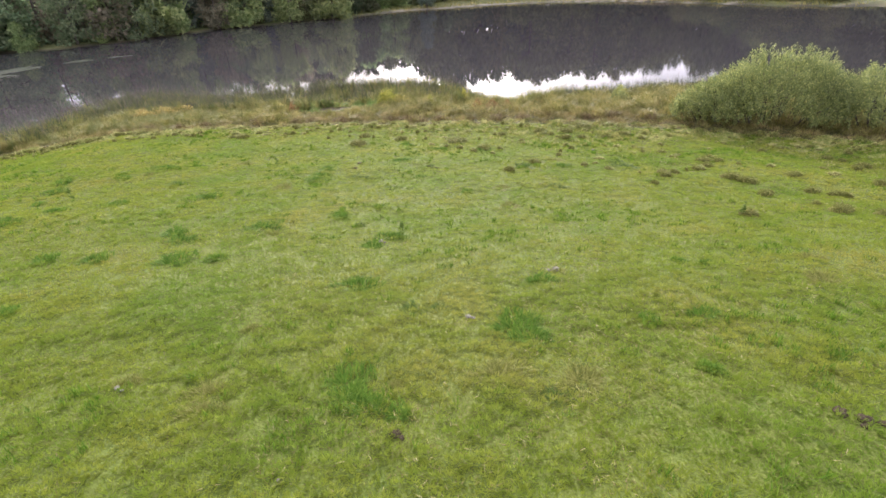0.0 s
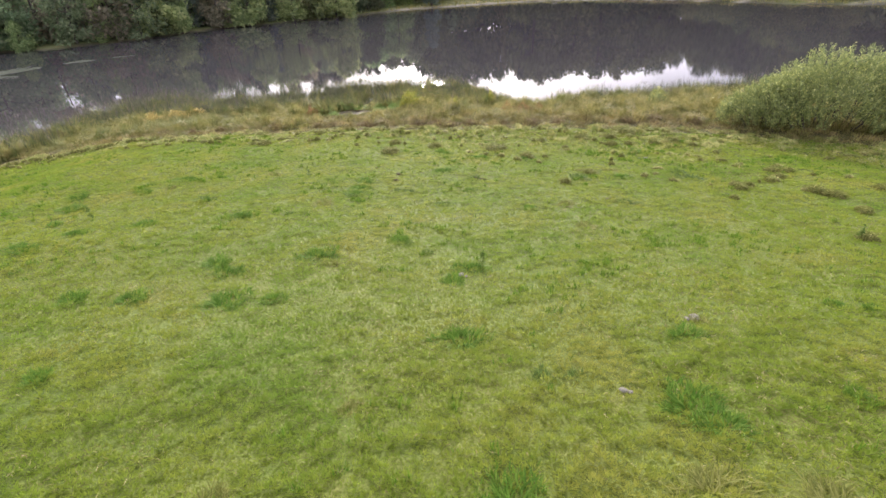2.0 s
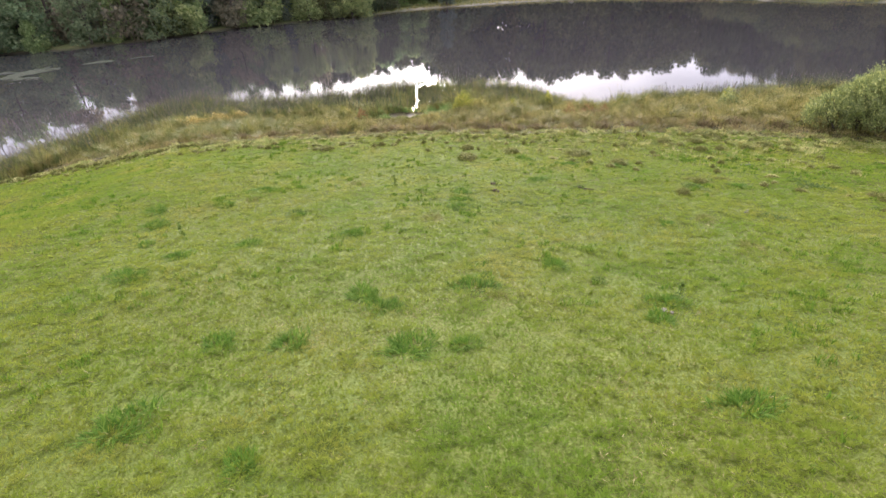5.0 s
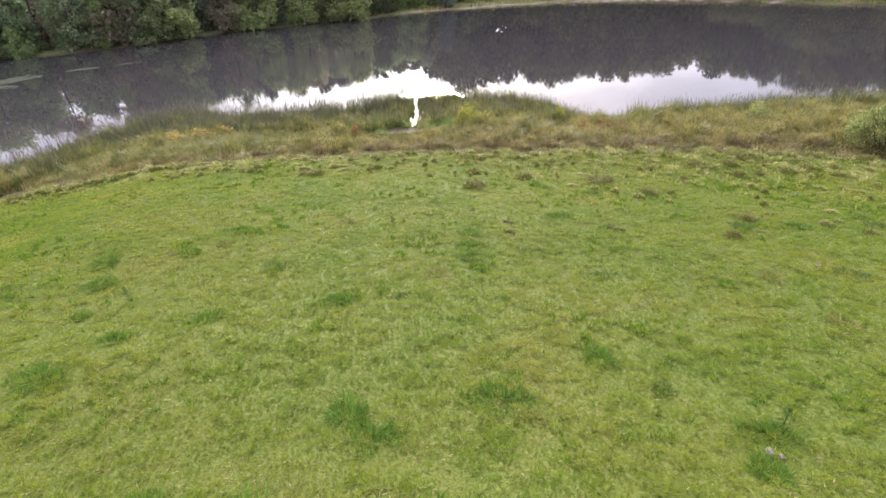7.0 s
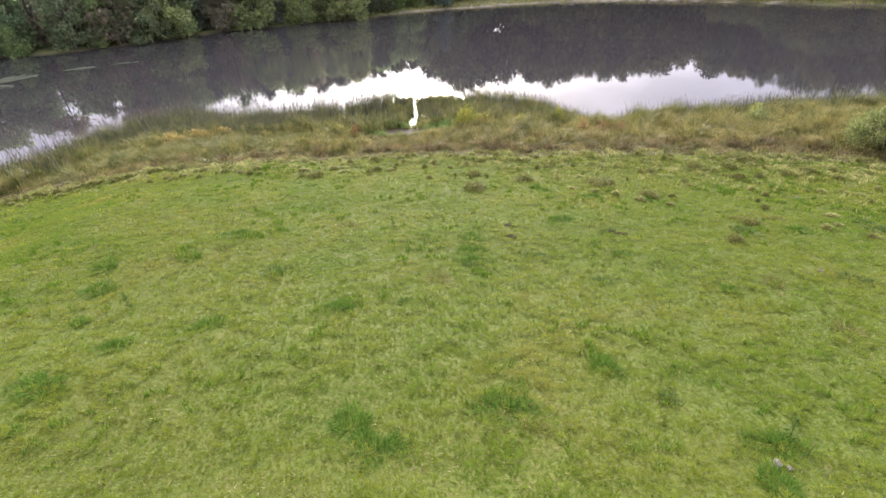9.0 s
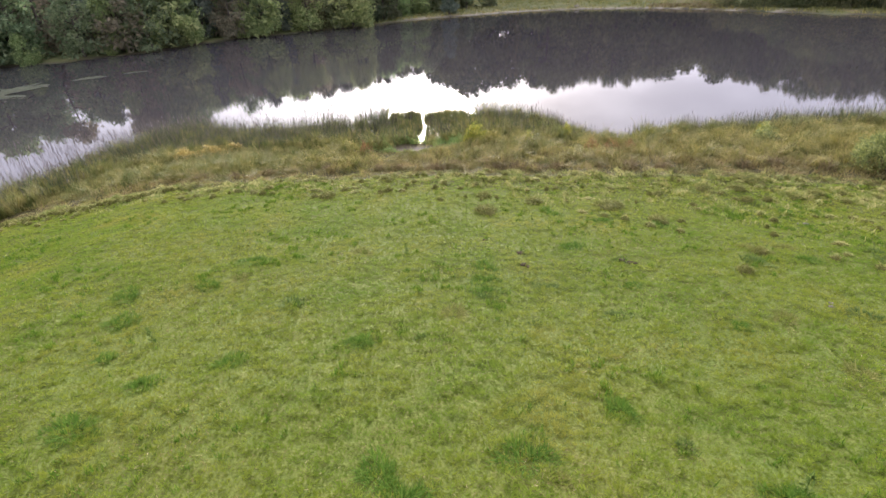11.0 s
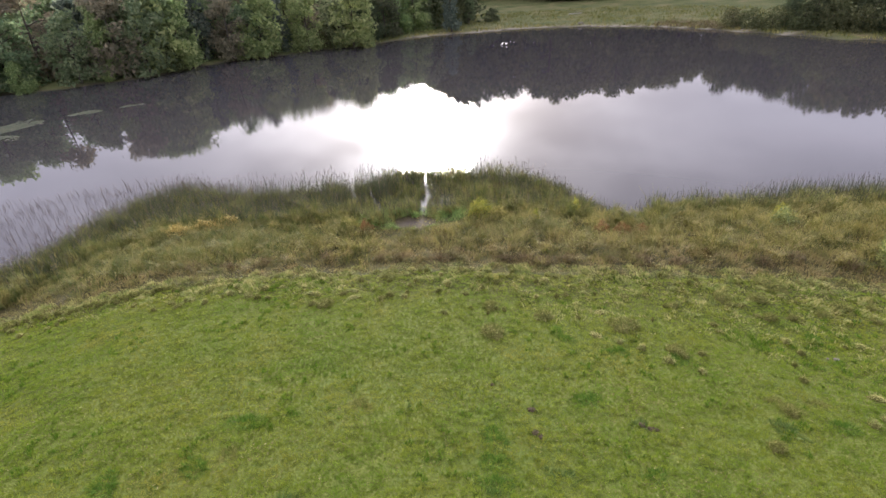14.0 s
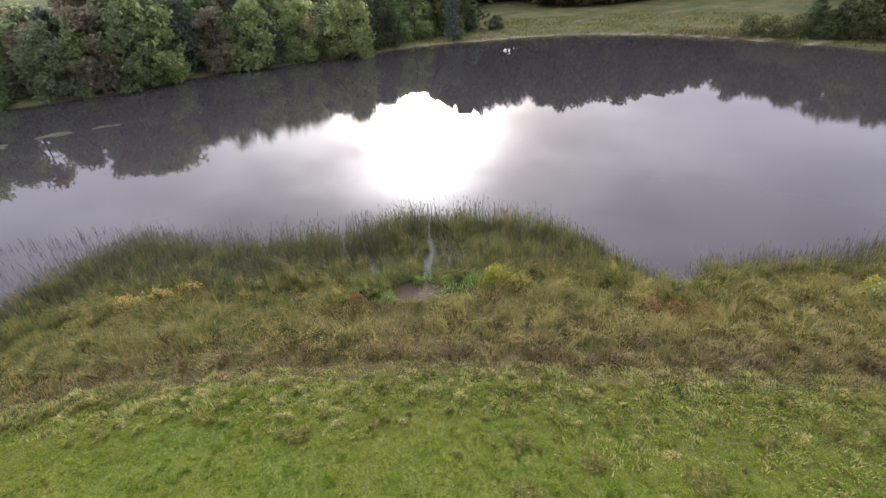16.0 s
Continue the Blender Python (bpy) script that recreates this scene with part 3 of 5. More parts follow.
def build_litter():
    """Pale dead stalks and clover-like leaves lying in the turf."""
    x, y = scatter(140000, -26, 22, 3.2, 24)
    drift = vnoise(x, y, 1.6, 17) * 0.6 + vnoise(x, y, 0.5, 18) * 0.5
    ok = (x > -(5 + 0.86 * y)) & (x < 3 + 0.86 * y) & (y < mow_line(x) - 0.2) & (rng.random(len(x)) < 0.10 + 1.0 * smooth(0.52, 0.8, drift)) & (rng.random(len(x)) < 14 / (6 + y))
    x, y = x[ok], y[ok]
    n_ = len(x)
    turn, reach, w = rng.uniform(0, 6.283, n_), rng.uniform(0.03, 0.11, n_), rng.uniform(0.005, 0.010, n_) * (0.7 + 0.05 * y)
    base = np.stack([x, y, ground(x, y) + tufting(x, y) + rng.uniform(0.0, 0.02, n_)], 1)
    wv = np.stack([-np.sin(turn), np.cos(turn), np.zeros(n_)], 1) * (w * 0.6)[:, None]
    tip = base + np.stack([np.cos(turn) * reach, np.sin(turn) * reach, rng.uniform(-0.01, 0.03, n_)], 1)
    me = mesh_np("dead_stalks", np.stack([base - wv, base + wv, tip], 1).reshape(-1, 3), [np.arange(n_ * 3).reshape(-1, 3)], M_LITTER)
    tagged(part("dead_stalks", me), "pale dead stalks littering the grazed turf", "dead grass", kind="stuff")


build_litter()


def build_marsh():
    """Tall growth between the mown field and the water, by kind."""
    x, y = scatter(440000, -50, 45, 22, 42)
    d = shore_distance(x, y)
    ok = (y > mow_line(x)) & (d > -0.6) & (np.abs(x + 3) < 12 + 0.75 * y)
    x, y, d = x[ok], y[ok], d[ok]
    pool = ((x + 8.1) / 1.3) ** 2 + ((y - 38.1) / 0.95) ** 2
    ok = pool > 1
    x, y, d = x[ok], y[ok], d[ok]
    s = y - mow_line(x)
    patch = vnoise(x, y, 2.2, 21) + 0.4 * (vnoise(x, y, 0.7, 22) - 0.5)
    u = rng.random(len(x))
    tall = 0.18 + 0.40 * vnoise(x, y, 1.1, 23) + 1.0 * vnoise(x, y, 0.55, 24) ** 1.8
    tall = tall * np.interp(x, [-29, -23], [0.5, 1]) * (1 - 0.5 * smooth(2.2, 0.8, np.hypot((x + 8.1) / 2.2, (y - 36.9) / 1.4)))
    right = smooth(-3, 4, x)
    p_rush = np.clip(1.15 - 0.14 * s, 0.15, 0.95) * (0.35 + 1.2 * patch) * (1 - 0.25 * right)
    p_tan = np.clip(smooth(2.0, 4, s) * (0.08 + 0.50 * right * smooth(0.35, 0.7, patch)), 0, 0.85)
    kinds = np.where(u < p_tan, 2, np.where(rng.random(len(x)) < p_rush, 1, 0))
    kinds = np.where((rng.random(len(x)) < smooth(-9, -17, x) * smooth(1.2, 3.2, s)) & (kinds != 2), 4, kinds)
    kinds = np.where((rng.random(len(x)) < 0.75 * (1 - 0.7 * right) * smooth(0.5, 0.7, vnoise(x, y, 1.8, 28)) * smooth(2.0, 4.5, s)), 4, kinds)
    green_near = np.hypot((x + 8.5) / 3.6, (y - 38.6) / 1.6) < 1
    kinds = np.where(green_near, 3, kinds)
    edge = 0.20 + 0.80 * smooth(-0.3, 3.6, s + 1.2 * (vnoise(x, y, 0.8, 26) - 0.5))
    for kind, name, label, mat, h in ((0, "marsh_grass", "tall olive marsh grass along the lake bank", M_MARSH, 0.75), (1, "rush_bed", "tall brown rushes along the field's edge", M_RUSH, 0.72),
                                      (2, "tan_sedge", "pale tan sedge leaning over the bank", M_TAN, 0.75), (3, "pool_grass", "lush green grass round a muddy pool", M_HERB, 0.5),
                                      (4, "green_sedge", "dark olive-green sedge among the marsh grass", M_SEDGE, 0.8)):
        k = kinds == kind
        n_ = k.sum()
        hh = 0.85 * h * tall[k] * edge[k] * rng.uniform(0.6, 1.25, n_)
        turn = vnoise(x[k], y[k], 0.7, 25) * 9 + rng.normal(0, 1.0, n_)
        me = blades(name, x[k], y[k], hh, rng.uniform(0.012, 0.032, n_), hh * (0.3 + 1.5 * vnoise(x[k], y[k], 0.6, 27)) * rng.uniform(0.5, 1.4, n_), turn, mat)
        tagged(part(name, me), label, "grass", kind="stuff")


def channel_at(x, y, margin=0.0):
    """The muddy pool and the narrow leads of open water that run from it through the reeds."""
    lead = np.abs(x + 7.5 + 0.14 * np.sin(y * 1.3)) < 0.06 + margin + 0.08 * smooth(43.0, 39, y)
    side = (np.abs(x + 10.0 + 0.34 * (y - 39.2)) < 0.05 + margin + 0.10 * smooth(41.5, 39.2, y)) & (y < 44)
    third = (np.abs(x + 12.2 + 0.25 * (y - 42)) < 0.08 + margin) & (y > 41)
    return ((lead | side | third) & (y < 46.8) & (y > 38.2)) | ((((x + 8.1) / 1.25) ** 2 + ((y - 38.1) / 0.9) ** 2) < 1)


def build_reeds():
    x, y = scatter(430000, -50, 45, 24, 48)
    d = shore_distance(x, y)
    r = reed_line(x)
    gap = r - y
    ok = (d < 0.9) & (gap > -0.3) & (np.abs(x + 3) < 12 + 0.75 * y)
    ok &= ~(channel_at(x, y, 0.06) & (rng.random(len(x)) > 0.10)) & (rng.random(len(x)) > 0.5 * np.exp(-((x + 8.8) / 3.2) ** 4 - ((y - 41.0) / 1.1) ** 4))
    deep = np.interp(x, [-30, -12, -7, 20], [4.5, 4.0, 2.0, 1.6])
    dens = (1 - 0.72 * smooth(deep, deep + 2.0, gap)) * (0.16 + 0.84 * smooth(-0.2, 2.0, gap)) * (0.45 + 0.8 * vnoise(x, y, 1.3, 31))
    ok &= rng.random(len(x)) < dens
    x, y, gap = x[ok], y[ok], gap[ok]
    n_ = len(x)
    h = (0.85 + 0.6 * vnoise(x, y, 0.8, 32)) * rng.uniform(0.45, 1.2, n_) * np.interp(x, [-2, 1.5, 3.0, 6.5, 9, 16, 24], [1, 0.8, 0.5, 0.5, 0.72, 0.78, 1]) * np.interp(x, [-30, -26], [0.75, 1])
    z = np.maximum(ground(x, y), -0.35)
    turn = vnoise(x, y, 2.5, 33) * 5 + rng.normal(0, 0.9, n_)
    V, Q, T = blade_arrays(np.stack([x, y, z - 0.03], 1), h - np.minimum(z, 0), rng.uniform(0.012, 0.026, n_), h * rng.uniform(0.05, 0.6, n_), turn, 0.1)
    tagged(part("reed_bed", mesh_np("reed_bed", V, [Q, T], M_REED)), "dark green reeds standing in shallow water", "reeds", kind="stuff")
    # brown seed heads on some of the stems
    k = rng.random(n_) < np.where(gap < 1.2, 0.6, 0.12) * np.where(x > 2, 0.35, 1)
    tip = V.reshape(-1, 5, 3)[k, 4]
    m = len(tip)
    V2, Q2, T2 = blade_arrays(tip - (0, 0, 0.10), rng.uniform(0.14, 0.26, m), rng.uniform(0.018, 0.034, m), rng.uniform(0.0, 0.12, m), turn[k], 0.1)
    tagged(part("reed_heads", mesh_np("reed_heads", V2, [Q2, T2], M_HEAD)), "brown seed heads on the reeds", "reeds", kind="stuff")


def build_outer_reeds():
    """Thin dark reeds standing well out in the lake off the western corner."""
    x, y = scatter(18000, -46, -22, 30, 49)
    outer = np.interp(x, [-46, -42, -39, -36, -34, -31.5, -29, -26, -22], [36, 41, 44.0, 45.0, 45.6, 46.4, 47.2, 46.8, 45.5])
    gap, out = y - reed_line(x), outer - y
    ok = (gap > -0.5) & (out > 0) & (shore_distance(x, y) < -0.2) & (rng.random(len(x)) < (0.25 + 0.75 * smooth(4, 0.2, gap)) * (0.3 + vnoise(x, y, 1.4, 67)))
    x, y = x[ok], y[ok]
    n_ = len(x)
    h = rng.uniform(0.25, 0.75, n_)
    turn = 2.6 + rng.normal(0, 0.9, n_)
    V, Q, T = blade_arrays(np.stack([x, y, np.full(n_, -0.25)], 1), h + 0.25, rng.uniform(0.014, 0.034, n_), h * rng.uniform(0.1, 0.8, n_), turn, 0.2)
    tagged(part("outer_reeds", mesh_np("outer_reeds", V, [Q, T], M_HEAD)), "thin dark reeds standing out in open water", "reeds", kind="stuff")


def build_sedge():
    """Lodged green sedge that fills the shallows behind the outer reeds."""
    x, y = scatter(360000, -34, 32, 26, 48)
    d = shore_distance(x, y)
    gap = reed_line(x) - y
    ok = (d < 1.2) & (d > -9) & (gap > 0.5) & ~channel_at(x, y, 0.10)
    ok &= rng.random(len(x)) < smooth(0.5, 1.8, gap) * (0.35 + 0.9 * vnoise(x, y, 0.8, 35)) * (1 - 0.45 * np.exp(-((x + 8.8) / 3.2) ** 4 - ((y - 41.0) / 1.1) ** 4))
    x, y = x[ok], y[ok]
    n_ = len(x)
    z = np.maximum(ground(x, y), -0.3)
    h = (0.32 + 0.5 * vnoise(x, y, 1.0, 36) + 0.6 * vnoise(x, y, 0.45, 37) ** 2) * rng.uniform(0.5, 1.2, n_) * (0.6 + 0.4 * smooth(0.2, 0.8, np.abs(x + 7.5)))
    turn = vnoise(x, y, 0.8, 38) * 9 + rng.normal(0, 0.6, n_)
    V, Q, T = blade_arrays(np.stack([x, y, z - 0.02], 1), h - np.minimum(z, 0), rng.uniform(0.016, 0.038, n_), h * (0.2 + 1.1 * vnoise(x, y, 0.6, 39)) * rng.uniform(0.5, 1.3, n_), turn)
    tagged(part("sedge_bed", mesh_np("sedge_bed", V, [Q, T], M_SEDGE)), "dense olive-green sedge in the lake shallows", "sedge", kind="stuff")


def build_seed_heads():
    """Pale seed and flower heads over the marsh, in drifts."""
    x, y = scatter(60000, -30, 26, 31, 40)
    ok = (y > mow_line(x) + 1.5) & (shore_distance(x, y) > 0.2) & ~channel_at(x, y, 0.6) & (vnoise(x, y, 1.8, 65) * 0.6 + vnoise(x, y, 0.5, 66) * 0.5 > 0.70)
    x, y = x[ok][:5200], y[ok][:5200]
    c = np.stack([x, y, ground(x, y) + rng.uniform(0.25, 0.75, len(x))], 1)
    V, Q = leaf_arrays(c, rng.uniform(0.05, 0.10, len(x)), rng, 0.7)
    tagged(part("seed_heads", mesh_np("seed_heads", V, [Q], M_TAN)), "pale tan seed heads drifting over the marsh", "seed heads", kind="stuff")


build_marsh()
build_seed_heads()
build_sedge()
build_reeds()
build_outer_reeds()


def build_rough_strip():
    """Topped rushes lying in swathes along the field's lower edge."""
    x, y = scatter(420000, -32, 34, 14, 33)
    s = mow_line(x) - y
    wide = np.interp(x, [-30, -18, -10, 0, 8, 20], [1.4, 2.4, 3.8, 5.4, 8.0, 9.5])
    patch = vnoise(x, y, 0.7, 41) * 0.55 + vnoise(x, y, 2.4, 42) * 0.6
    ok = (s > -0.8) & (rng.random(len(x)) < (1 - smooth(0.1, 1.0, s / wide)) * np.clip(2.6 * (patch + 0.45 * (1 - smooth(0, 0.5, s / wide)) - 0.40), 0, 1) * (0.3 + 1.5 * vnoise(x, y, 0.4, 43)))
    x, y = x[ok], y[ok]
    n_ = len(x)
    lump = vnoise(x, y, 0.4, 43) ** 2.2
    h = (0.03 + 0.27 * lump) * rng.uniform(0.5, 1.2, n_)
    me = blades("mown_strip", x, y, h, rng.uniform(0.020, 0.042, n_), rng.uniform(0.05, 0.16, n_), 7.0 * vnoise(x, y, 0.9, 45) + rng.normal(0, 0.8, n_), M_CUT)
    tagged(part("mown_strip", me), "ragged grey-green swathe of mown rushes and hay", "grass", kind="stuff")


build_rough_strip()


# ---- field: tufts, weeds, straw, soil, stones ----
def tuft_mesh(name, k, radius, h, width, spread, mat, seed):
    r = np.random.default_rng(seed)
    q, a = np.sqrt(r.random(k)), r.uniform(0, 6.283, k)
    lob = 0.75 + 0.3 * np.sin(a * 2 + seed) + 0.15 * np.sin(a * 5)
    base = np.stack([q * lob * np.cos(a) * radius, q * lob * np.sin(a) * radius, np.full(k, -0.05)], 1)
    hh = h * (1.1 - 0.7 * q) * r.uniform(0.5, 1.25, k) + 0.05
    V, Q, T = blade_arrays(base, hh, width * r.uniform(0.7, 1.3, k), hh * spread * r.uniform(0.3, 1.3, k), a + r.normal(0, 0.8, k))
    return mesh_np(name, V, [Q, T], mat)


def cushion_mesh(name, k, radius, h, width, mat, seed):
    """A low cushion of old growth, its dome painted dark as the shaded sides, with blades combed over its top."""
    r = np.random.default_rng(seed)
    rings, sides = 4, 12
    V, F = [(0, 0, h)], []
    for i in range(1, rings + 1):
        q = i / rings
        for j in range(sides):
            a = 2 * math.pi * j / sides
            lob = (0.8 + 0.2 * math.sin(a * 2 + seed) + 0.12 * math.sin(a * 5 + 2 * seed)) * r.uniform(0.9, 1.1)
            V.append((radius * q * lob * math.cos(a), radius * q * lob * math.sin(a), h * (1 - q ** 2.6) * r.uniform(0.8, 1.1) - 0.03 * (i == rings)))
    tri = np.array([(0, 1 + j, 1 + (j + 1) % sides) for j in range(sides)])
    quad = np.array([(1 + i * sides + j, 1 + (i + 1) * sides + j, 1 + (i + 1) * sides + (j + 1) % sides, 1 + i * sides + (j + 1) % sides) for i in range(rings - 1) for j in range(sides)])
    q, a = np.sqrt(r.random(k)) * 0.95, r.uniform(0, 6.283, k)
    base = np.stack([q * np.cos(a) * radius * 0.85, q * np.sin(a) * radius * 0.85, h * (1 - q ** 2.6) - 0.02], 1)
    hh = 0.02 + h * r.uniform(0.10, 0.50, k)
    B, Q, T = blade_arrays(base, hh, width * r.uniform(0.7, 1.3, k), hh * r.uniform(0.8, 2.2, k), a + r.normal(0, 1.6, k))
    o = len(V)
    me = mesh_np(name, np.concatenate([np.array(V), B]), [tri, quad, Q + o, T + o], mat)
    me.materials.append(M_SHADED_THATCH)
    me.polygons.foreach_set("material_index", np.concatenate([np.ones(len(tri) + len(quad)), np.zeros(len(Q) + len(T))]).astype(np.int32))
    return me


def place(proto_meshes, name, label, category, group, spots, base_radius, rise=0.0):
    for i, (x, y, rad) in enumerate(spots):
        ob = new(name, proto_meshes[i % len(proto_meshes)])
        k = rad / base_radius
        zs = max(0.6, min(1.1, k ** 0.4))
        ob.matrix_world = pose(x, y, float(ground(x, y)) + rise, 0, 0, (i * 77) % 360) @ Matrix.Diagonal((k, k, zs, 1))
        tagged(ob, label, category, group)


GREEN = [(-1.9, 8.8, 0.46), (1.0, 6.9, 0.50), (1.25, 6.55, 0.42), (-1.45, 5.6, 0.40), (-1.1, 5.05, 0.34), (-7.1, 12.2, 0.5), (-3.2, 14.0, 0.34), (-5.15, 19.9, 0.42), (-8.42, 16.62, 0.36), (-1.5, 12.0, 0.4), (1.7, 8.6, 0.34), (3.2, 7.0, 0.2), (4.1, 7.1, 0.31), (-1.9, 11.3, 0.35), (-1.3, 5.2, 0.35), (-0.7, 4.9, 0.22), (3.5, 5.6, 0.18), (5.3, 5.8, 0.15), (4.9, 9.6, 0.2),
         (5.3, 9.4, 0.17), (-6.5, 10.5, 0.57), (-5.5, 10.7, 0.28), (-10.3, 8.8, 0.54), (-8.3, 8.1, 0.3), (-8.6, 10.9, 0.44), (-9.8, 11.0, 0.4), (-8.4, 16.6, 0.3)]
GREEN_UP = [(-5.1, 20.7, 0.5), (-5.2, 19.2, 0.4), (1.7, 24.3, 0.46), (5.0, 20.9, 0.38), (-1.1, 19.3, 0.34), (0.7, 17.0, 0.28), (-12.6, 15.1, 0.41), (-14.0, 16.2, 0.31), (-13.2, 19.9, 0.45),
            (-2.13, 26.25, 0.34), (-1.86, 25.7, 0.34), (-1.97, 22.2, 0.5), (-0.1, 24.95, 0.36), (-0.55, 24.9, 0.28), (7.12, 25.3, 0.36), (-12.5, 21.6, 0.5), (-14.7, 17.8, 0.55), (-15.3, 19.3, 0.5), (-11.1, 15.9, 0.41), (-7.5, 12.7, 0.44), (-5.1, 12.9, 0.5), (-3.2, 14.2, 0.29), (-13.0, 13.8, 0.5), (-2.2, 22.3, 0.39)]
WEEDS = [(-0.7, 7.7, 0.25), (1.3, 5.2, 0.19), (-5.3, 18.9, 0.3), (7.5, 20.4, 0.75), (7.5, 17.8, 0.23), (3.3, 20.7, 0.5), (-0.3, 7.7, 0.2), (-10.5, 18.6, 0.47), (-4.2, 17.4, 0.21), (-7.0, 16.8, 0.2),
         (-3.5, 19.4, 0.41), (-0.8, 21.2, 0.33), (4.0, 17.3, 0.5), (-2.1, 17.7, 0.4), (-3.8, 21.9, 0.19), (-4.0, 21.0, 0.18), (-2.5, 13.1, 0.22), (7.5, 21.4, 0.45)]
STRAW = [(-4.7, 5.8, 0.24), (2.2, 9.1, 0.2), (7.5, 9.4, 0.29), (6.9, 8.2, 0.39), (-3.2, 5.1, 0.29), (-3.4, 7.2, 0.19), (1.8, 8.7, 0.16), (3.66, 22.05, 0.34), (4.05, 21.6, 0.4), (4.88, 21.84, 0.36), (-12.5, 20.3, 0.36), (-4.7, 12.5, 0.24),
         (-6.2, 17.9, 0.5), (-9.1, 22.2, 0.45), (1.9, 17.3, 0.36), (2.0, 15.0, 0.4), (0.6, 5.6, 0.42), (1.7, 5.4, 0.36), (-3.3, 5.5, 0.34), (-0.8, 5.5, 0.16)]
place([tuft_mesh("grass_tuft", 430, 0.40, 0.075, 0.014, 1.4, M_LUSH, s) for s in (1, 2, 3)], "grass_tuft", "lush darker green tuft of grass in the pasture", "grass tuft", "green tufts in the pasture", GREEN + GREEN_UP, 0.35, 0.02)
place([tuft_mesh("weed_clump", 200, 0.35, 0.085, 0.026, 1.5, M_WEED, s) for s in (4, 5)], "weed_clump", "grey-green clump of low weeds in the pasture", "weed", "weeds in the pasture", WEEDS, 0.35)
place([tuft_mesh("straw_patch", 380, 0.35, 0.045, 0.014, 2.4, M_STRAW, s) for s in (6, 7)], "straw_patch", "flattened patch of dead straw-coloured grass", "dead grass", "straw patches", STRAW, 0.35, 0.02)


FIELD_RUSH = [(7.6, 17.6, 0.2), (8.5, 18.7, 0.24), (8.4, 18.7, 0.24), (9.0, 19.2, 0.28), (10.3, 20.1, 0.24), (10.2, 19.8, 0.24), (10.9, 20.4, 0.31), (11.0, 17.8, 0.35), (10.8, 18.3, 0.44), (11.1, 17.7, 0.39),
              (10.8, 16.3, 0.2), (10.7, 16.0, 0.28), (11.0, 16.3, 0.21), (13.3, 18.5, 0.31), (13.3, 18.4, 0.26), (13.1, 18.3, 0.23), (11.4, 14.6, 0.19), (13.0, 15.9, 0.2), (12.8, 15.8, 0.22), (13.2, 15.7, 0.23),
              (12.4, 13.2, 0.36), (11.4, 13.6, 0.34), (11.6, 13.8, 0.35), (11.8, 22.0, 0.3), (11.2, 21.3, 0.41), (11.8, 21.3, 0.34), (12.5, 16.3, 0.31), (2.6, 20.2, 0.31), (3.9, 21.6, 0.33), (8.6, 13.4, 0.32),
              (16.6, 19.6, 0.25), (17.1, 19.9, 0.37), (17.1, 20.0, 0.24), (16.7, 21.5, 0.27), (16.8, 21.5, 0.25), (17.1, 21.1, 0.21), (15.3, 16.9, 0.34)]
FIELD_RUSH_LOW = [(-11.6, 28.8, 0.5), (-4.6, 26.3, 0.56), (0.5, 26.5, 0.7), (1.9, 24.8, 0.46), (-2.4, 27.4, 0.47), (7.9, 29.3, 0.89), (9.76, 27.4, 0.5), (8.7, 27.0, 0.34), (6.73, 28.15, 0.5), (6.48, 26.84, 0.36), (0.89, 26.64, 0.4), (5.33, 28.34, 0.45), (-4.5, 28.2, 0.42)]
place([cushion_mesh("field_rush", 420, 0.42, 0.16, 0.018, M_FIELD, s) for s in (16, 17, 18)], "field_rush", "low olive-brown clump of topped rushes in the pasture", "rushes", "topped rushes in the field",
      FIELD_RUSH + FIELD_RUSH_LOW, 0.42)


def rush_clumps():
    """Mown clumps left standing along the field's lower edge."""
    r = np.random.default_rng(51)
    protos = [cushion_mesh("rush_clump", 130, 0.30, 0.15, 0.022, M_CUT, s) for s in (8, 9, 10, 11)]
    dark = [cushion_mesh("rush_clump", 120, 0.26, 0.18, 0.022, M_FIELD, s) for s in (12, 13)]
    k = 0
    while k < 264:
        x = r.uniform(-27, 24)
        wide = float(np.interp(x, [-28, -10, 0, 8, 20], [1.4, 3.0, 5.5, 11.0, 10.0]))
        s = wide * r.random() ** 1.6
        y = float(mow_line(x)) - s
        ob = new("rush_clump", protos[k % 4] if r.random() < 0.45 else dark[k % 2])
        f = r.uniform(0.32, 0.95)
        ob.matrix_world = pose(x, y, float(ground(x, y)), 0, 0, r.uniform(0, 360)) @ Matrix.Diagonal((f * r.uniform(0.9, 1.7), f, r.uniform(0.45, 1.0), 1))
        tagged(ob, "mown grey-green clump of rushes at the field's edge", "rushes", "mown rush clumps")
        k += 1


